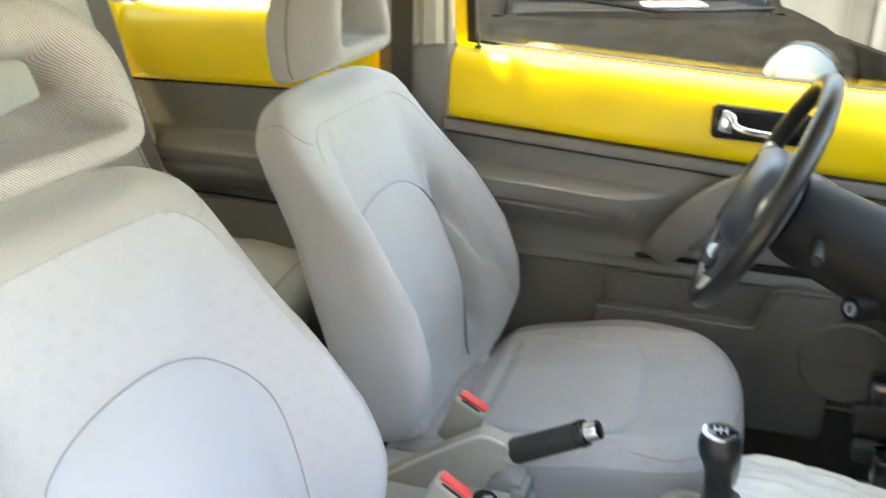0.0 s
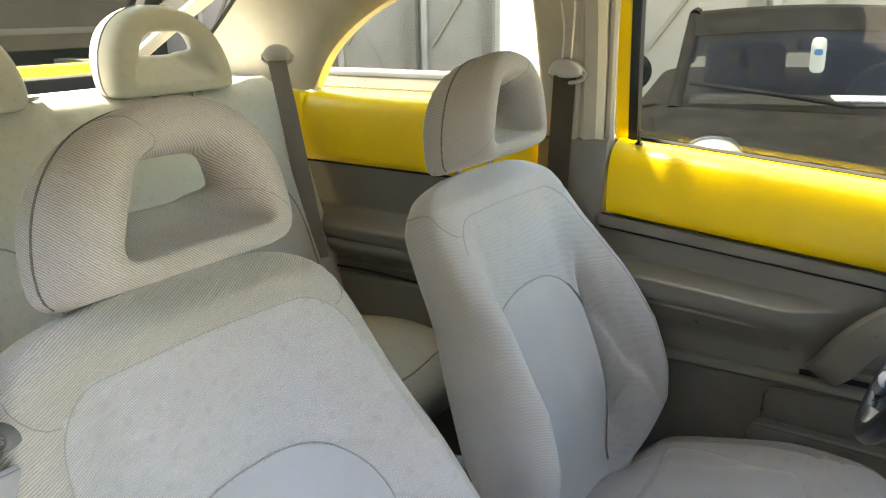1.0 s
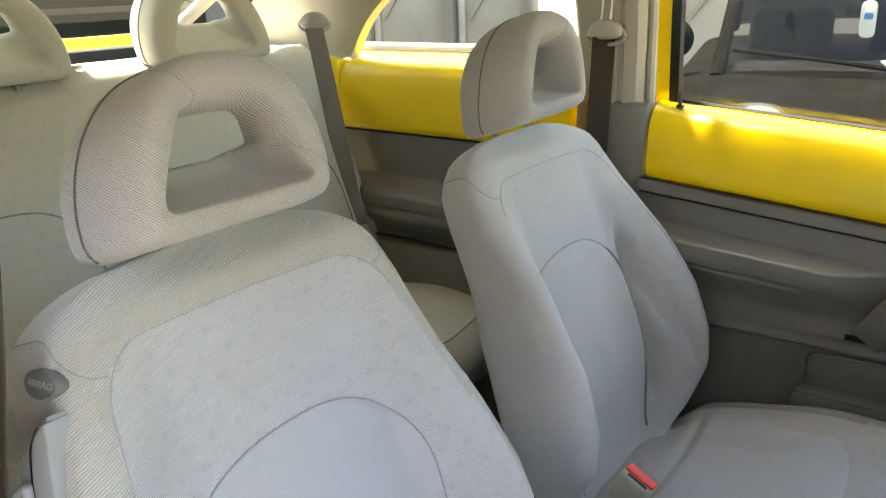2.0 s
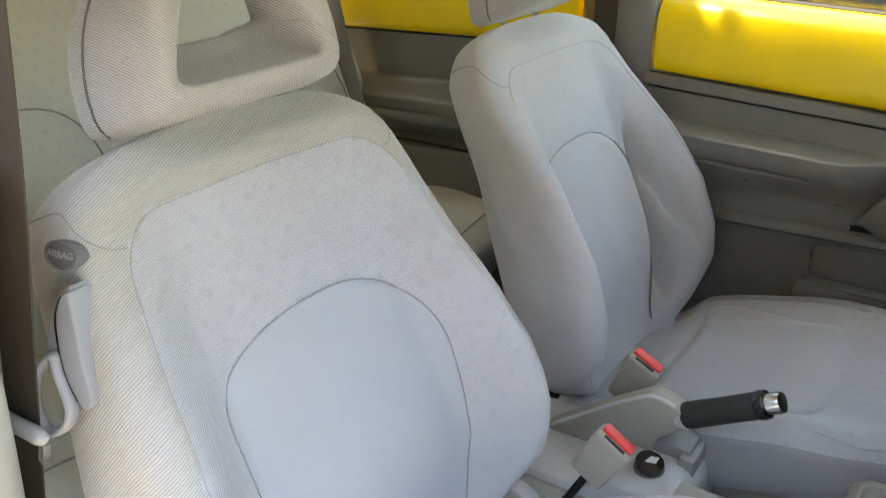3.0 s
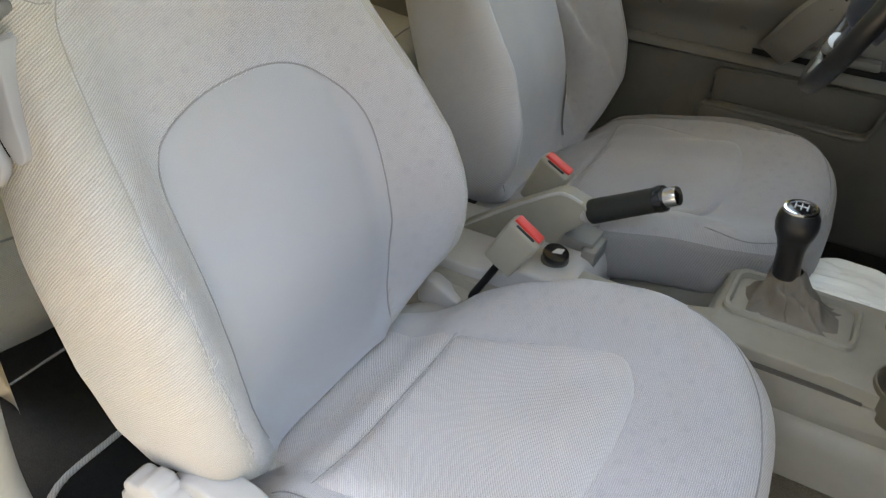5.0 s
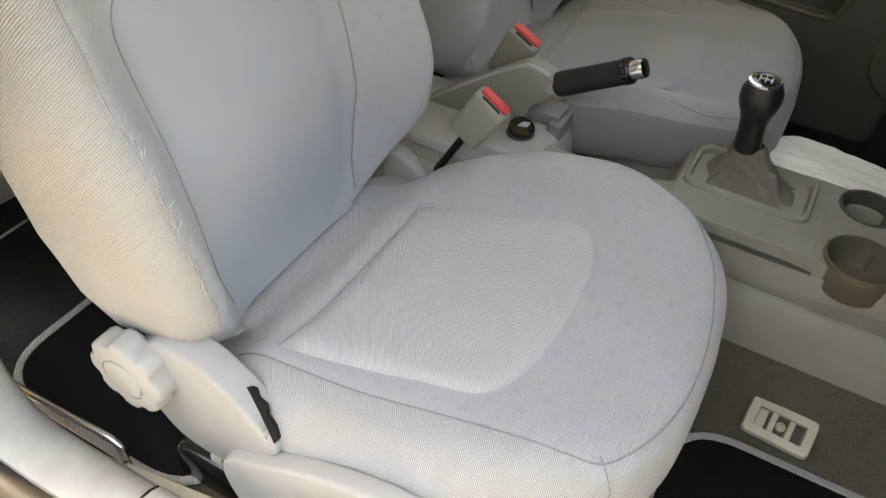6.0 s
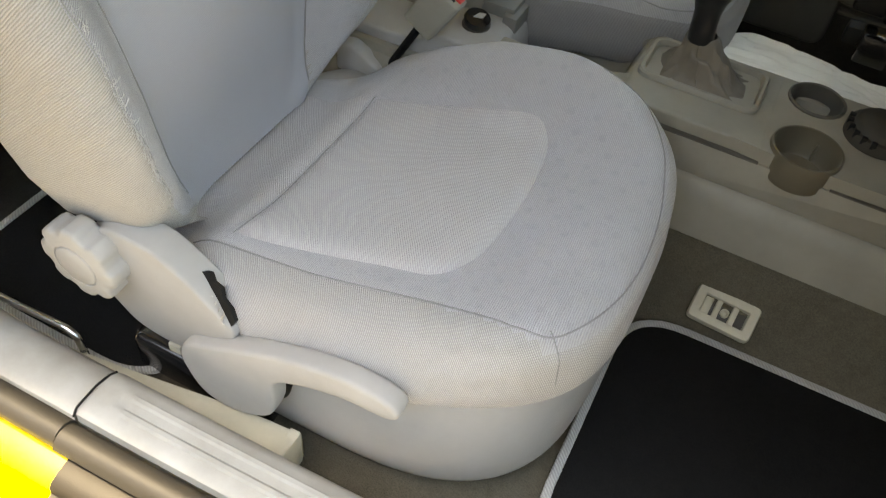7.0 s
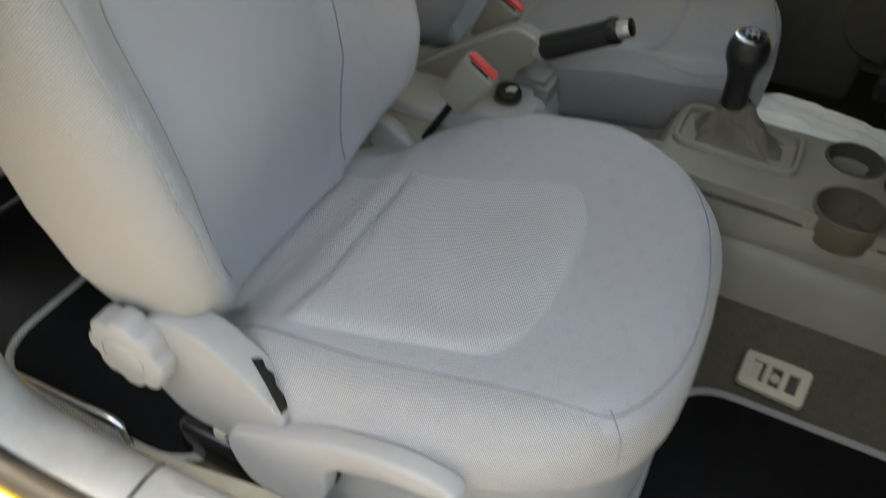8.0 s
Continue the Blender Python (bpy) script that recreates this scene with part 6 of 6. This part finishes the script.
# ---- outside ----
def black_car():
    """The dark saloon parked nose-on beyond the driver's window."""
    k = thing("parked_car", (-0.25, 3.6, 0.0), "black car parked nose-on beside the window", "car")
    cx = -0.22
    # lower body: sections along y from the nose
    rows = []
    for y, hw, z0, z1 in ((1.95, 0.55, 0.35, 0.72), (2.0, 0.70, 0.25, 0.82), (2.2, 0.80, 0.2, 0.875), (2.6, 0.85, 0.2, 0.93), (3.0, 0.87, 0.2, 0.965), (3.4, 0.88, 0.2, 0.98), (5.6, 0.86, 0.2, 0.98), (5.9, 0.75, 0.3, 0.9)):
        row = []
        for j in range(25):
            t = -1 + 2 * j / 24
            row.append((cx + hw * power(math.sin(t * math.pi / 2), 0.9), y + 0.25 * t * t * (y < 2.3), z1 - (0.06 + 0.02) * abs(t) ** 4 - (z1 - z0) * (abs(t) > 0.999)))
        rows.append(row)
    part("bonnet", grid(rows), M["car_paint"], k, "glossy black bonnet", angle=60)
    for sg in (-1, 1):
        part("side", box((cx + sg * 0.86 - 0.02, 2.2, 0.25), (cx + sg * 0.86 + 0.02, 5.7, 0.9), 0.01), M["car_paint"], k)
    part("front", box((cx - 0.78, 2.1, 0.2), (cx + 0.78, 2.2, 0.66), 0.05, 3), M["car_paint"], k)
    # cabin
    rows = []
    for y, hw, z in ((3.0, 0.66, 0.985), (3.75, 0.61, 1.40), (3.95, 0.60, 1.425), (4.6, 0.59, 1.42), (5.3, 0.62, 1.1)):
        rows.append([(cx + hw * t, y + 0.12 * t * t * (y < 3.2), z - 0.03 * t * t) for t in [-1 + 2 * j / 12 for j in range(13)]])
    low_row, high_row = [Vector(q) for q in rows[0]], [Vector(q) for q in rows[1]]
    band = [a.lerp(b, 0.76) for a, b in zip(low_row, high_row)]
    part("windscreen", grid([low_row, band]), M["glass_black"], k, "raked windscreen", angle=80)
    part("screen_header", grid([[q + Vector((0, -0.006, 0.004)) for q in band], [q + Vector((0, -0.012, 0.012)) for q in high_row], high_row]), M["car_paint"], k, "dark band over the windscreen", angle=60)
    part("roof", grid(rows[1:4]), M["car_paint"], k, "black roof", angle=60)
    part("rear_window", grid(rows[3:]), M["glass_black"], k, angle=80)
    for sg in (-1, 1):
        a, b = Vector((cx + sg * 0.665, 3.12, 0.955)), Vector((cx + sg * 0.61, 3.76, 1.375))
        part("pillar", tube([a, b], [0.034, 0.030], 12, False, 0.6, (0, 1, 0)), M["car_paint"], k)
        part("roof_rail", tube([b, (cx + sg * 0.61, 4.6, 1.385), (cx + sg * 0.64, 5.3, 1.05)], 0.032, 8), M["car_paint"], k)
        part("door_mirror", lathe([(0.02, 0), (0.085, 0.005), (0.095, 0.04), (0.07, 0.09), (0.02, 0.11)], (cx + sg * 0.88, 3.28, 1.12), (0, -1, 0), 24), M["car_paint"], k)
        part("head_lamp", lathe([(0.02, 0.06), (0.09, 0.05), (0.125, 0.02), (0.135, -0.05)], (cx + sg * 0.49, 2.14, 0.85), (sg * 0.2, -0.70, 0.65), 28), M["lamp"], k, "round clear head lamp")
        part("lamp_glass", lathe([(0.02, 0.10), (0.09, 0.085), (0.13, 0.045), (0.145, -0.03)], (cx + sg * 0.49, 2.14, 0.85), (sg * 0.2, -0.70, 0.65), 28), M["glass_front"], k)
        part("front_seat", box((cx + sg * 0.32 - 0.22, 4.1, 0.7), (cx + sg * 0.32 + 0.22, 4.3, 1.22), 0.06, 3), M["car_dark"], k)
    part("dash", box((cx - 0.62, 3.2, 0.80), (cx + 0.62, 3.62, 0.985), 0.05, 3), M["car_dark"], k)
    ring = [(cx + 0.34 + 0.18 * math.cos(a), 3.62 - 0.06 * math.sin(a), 0.98 + 0.16 * math.sin(a)) for a in [2 * math.pi * j / 32 for j in range(32)]]
    part("wheel", tube(ring, 0.014, 8, True), M["car_dark"], k)
    part("mirror_inside", box((cx - 0.10, 3.62, 1.20), (cx + 0.12, 3.66, 1.26), 0.02), M["car_dark"], k)
    tag = part("hanging_tag", slab(rounded([(cx - 0.045, 1.10), (cx + 0.025, 1.10), (cx + 0.025, 1.27), (cx - 0.045, 1.27)], 0.03, 4), "y", 3.50, 3.506, 0.001), M["white_paint"], k, "white paper tag")
    part("tag_print", slab(rounded([(cx - 0.030, 1.185), (cx + 0.010, 1.185), (cx + 0.010, 1.215), (cx - 0.030, 1.215)], 0.012, 3), "y", 3.495, 3.499, 0), M["blue"], tag)
    part("wiper", tube(spline([(cx - 0.60, 3.16, 1.075), (cx - 0.2, 3.04, 1.035), (cx + 0.10, 2.985, 0.995)], 6), 0.011, 6), M["car_paint"], k)
    part("wiper", tube(spline([(cx + 0.1, 2.98, 1.0), (cx + 0.4, 3.0, 1.0), (cx + 0.62, 3.06, 1.0)], 6), 0.010, 6), M["car_dark"], k)
    part("dash_paper", box((cx + 0.06, 3.24, 0.987), (cx + 0.36, 3.44, 0.999), 0.002), M["white_paint"], k)
    for y in (2.75, 5.2):
        for sg in (-1, 1):
            tyre = part("tyre", lathe([(0.18, -0.1), (0.29, -0.1), (0.315, -0.07), (0.315, 0.07), (0.29, 0.1), (0.18, 0.1)], (cx + sg * 0.76, y, 0.315), (1, 0, 0), 28), M["rubber"], k)
            part("rim", lathe([(0.02, 0.06), (0.17, 0.07), (0.18, 0.09)], (cx + sg * 0.76, y, 0.315), (sg, 0, 0), 24), M["steel"], tyre)
    k.rotation_euler = (0, 0, radians(16))
    return k


def yard_wall():
    """Pale panelled wall beyond the driver's side, with a gap that opens on the sky."""
    w = thing("wall_yard", (0, 8.0, 0), "pale beige panelled yard wall with vertical posts", "wall", kind="structure")
    for x0, x1 in ((-14.0, -4.70), (-3.95, 12.0)):
        part("panel", box((x0, 8.0, 0), (x1, 8.2, 4.2), 0.01), M["wall"], w)
        part("coping", box((x0, 7.95, 4.2), (x1, 8.25, 4.3), 0.01), M["wall_post"], w)
    part("end_post", box((-4.80, 7.90, 0), (-4.66, 8.0, 4.2), 0.01), M["wall_post"], w)
    for i in range(19):
        x = -13.25 + 1.45 * i
        if -5.2 < x < -3.9:
            continue
        part("post", box((x, 7.90, 0), (x + 0.19, 8.0, 4.2), 0.01), M["wall_post"], w)
        part("panel_rib", box((x + 0.24, 7.96, 0), (x + 0.33, 8.0, 4.2), 0.005), M["wall_pale"], w)
        part("brace", slab([(x + 0.36, 0.95), (x + 0.42, 0.95), (x + 1.22, 2.0), (x + 1.22, 2.08)], "y", 7.975, 7.998, 0.0), M["wall_post"], w)
    low = thing("wall_low", (-6.0, 6.1, 0), "low pale wall in front of the panelled one", "wall", kind="structure")
    part("panel", box((-12.0, 6.0, 0), (-2.6, 6.2, 0.74), 0.02, 2), M["wall_pale"], low)
    part("cap", box((-12.0, 5.96, 0.74), (-2.6, 6.24, 0.80), 0.01, 2), M["wall_pale"], low)
    part("crack", box((-12.0, 5.993, 0.60), (-2.6, 6.0, 0.615), 0.0), M["wall_post"], low)
    side = thing("wall_side", (-10, 0, 0), "dark green boarded side of the yard", "wall", kind="structure")
    part("panel", box((-11.2, -12, 0), (-11.0, 8.0, 3.2), 0.01), M["boards"], side)
    part("rail", box((-11.0, -12, 1.15), (-10.96, 8.0, 1.24), 0.01), M["wall_post"], side)
    return w


def far_sill():
    k = thing("wall_sill_driver", (0.4, 0.75, 0.30), "dark carpeted sill under the driver's door", "sill", kind="structure")
    part("sill", box((-0.40, 0.675, 0.22), (1.36, 0.86, 0.455), 0.02, 3), M["carpet_dark"], k)
    part("scuff_plate", box((-0.30, 0.690, 0.452), (1.20, 0.76, 0.462), 0.004), M["trim_mid"], k)
    part("kick_panel", box((1.05, 0.69, 0.30), (1.38, 0.76, 1.10), 0.02), M["trim"], k)
    return k


def door_mirror():
    m = thing("door_mirror", (0.86, 0.98, 1.12), "yellow painted outside mirror in the sun", "door mirror")
    rows = []
    for t, r in ((0.0, 0.02), (0.03, 0.055), (0.10, 0.085), (0.35, 0.105), (0.7, 0.100), (0.92, 0.088), (1.0, 0.078)):
        rows.append([(0.98 - 0.13 * t, 0.99 + 1.15 * r * power(math.cos(a), 0.8), 1.165 + 0.78 * r * power(math.sin(a), 0.8)) for a in [2 * math.pi * j / 32 for j in range(32)]])
    part("housing", grid(rows, close_u=True, caps=True), M["yellow"], m, angle=60)
    part("foot", tube([(0.93, 0.93, 1.12), (0.93, 0.84, 1.09)], 0.03, 10), M["black"], m)
    part("mirror_glass", box((0.846, 0.92, 1.105), (0.850, 1.06, 1.225), 0.002), M["chrome"], m)
    return m


def light_block_wall():
    """An unseen wall behind the camera, added to hold back light from that side."""
    w = thing("wall_near_unseen", (0, -5.5, 0), "unseen dull brown plastered wall added to block side light", "wall", kind="structure")
    part("panel", box((-14, -5.7, 0), (14, -5.5, 4.3), 0.01), M["plaster"], w)
    return w


def windscreen():
    g = thing("window_windscreen", (1.2, 0.02, 1.1), "raked tinted windscreen of the car", "window", kind="structure")
    rows = [[(0.90 + 0.82 * k / 6 - 0.10 * (abs(t) ** 2), 0.02 + 0.68 * t, 1.565 - 0.44 * k / 6) for k in range(7)] for t in [-1 + i / 6 for i in range(13)]]
    pane("pane", grid(rows), M["glass_front"], g)
    for sg in (-1, 1):
        part("pillar", tube([(0.76, 0.02 + sg * 0.70, 1.56), (1.60, 0.02 + sg * 0.73, 1.10)], 0.035, 8), M["pillar"], g)
    return g


def widened_from_eye(ob, k=1.03, about=(0.54, -0.93, 1.38)):
    """A body side enlarged about the camera, for cabin width without changing the view."""
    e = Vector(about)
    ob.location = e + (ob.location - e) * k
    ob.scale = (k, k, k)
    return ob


# ---- assembly ----
ground()
floor_pan()
roof()
seat(0.0, -0.33, 1, "grey cloth passenger seat with dotted bolsters and worn outer seam", True)
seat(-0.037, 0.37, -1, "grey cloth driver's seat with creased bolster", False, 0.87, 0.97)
buckle((0.064, -0.070, 0.498), (0.120, -0.070, 0.604), (0.163, -0.070, 0.679), "grey belt buckle with red button on a black stalk")
buckle((0.06, 0.14, 0.50), (0.082, 0.135, 0.60), (0.122, 0.128, 0.686), "grey belt buckle with red button beside the driver's seat")
console()
gear_lever()
hand_brake()
passenger_sill()
pillar_near()
near_belt()
edged_mat("floor_mat", [(0.570, -0.60), (0.570, -0.165), (1.20, -0.160), (1.20, -0.60)], 0.312, "black carpet mat with grey bound edge in the passenger footwell", 0.095)
edged_mat("floor_mat", [(-0.345, -0.645), (0.05, -0.645), (0.05, -0.10), (-0.345, -0.10)], 0.312, "black carpet mat with grey bound edge in the rear footwell", 0.10)
floor_cap()
widened_from_eye(driver_door())
widened_from_eye(far_pillar())
widened_from_eye(belt_anchor((-0.199, 0.640, 1.314), (-0.240, 0.655, 0.62), M["webbing"], "dark brown driver's seat belt on its pillar anchor", (0, -1, 0), (0.80, 0.55, 0), cord=True))
widened_from_eye(rear_quarter(1, "yellow and grey quarter trim beside the rear seat"))
rear_quarter(-1, "yellow and grey quarter trim behind the passenger's door")
belt_anchor((-0.973, 0.596, 1.335), (-0.838, 0.560, 0.83), M["webbing_grey"], "grey rear seat belt hanging from its anchor", (0.5, -1, 0), (0.80, 0.50, 0))
rear_seat()
h = rear_headrest(0.315, -1.02, 1.272)
copy_thing(h, pose(-1.02, -0.195, 1.272))
rear_end()
sticker()
steering()
column_and_dash()
crumpled_cloth()
black_car()
yard_wall()
light_block_wall()
windscreen()
far_sill()
door_mirror()
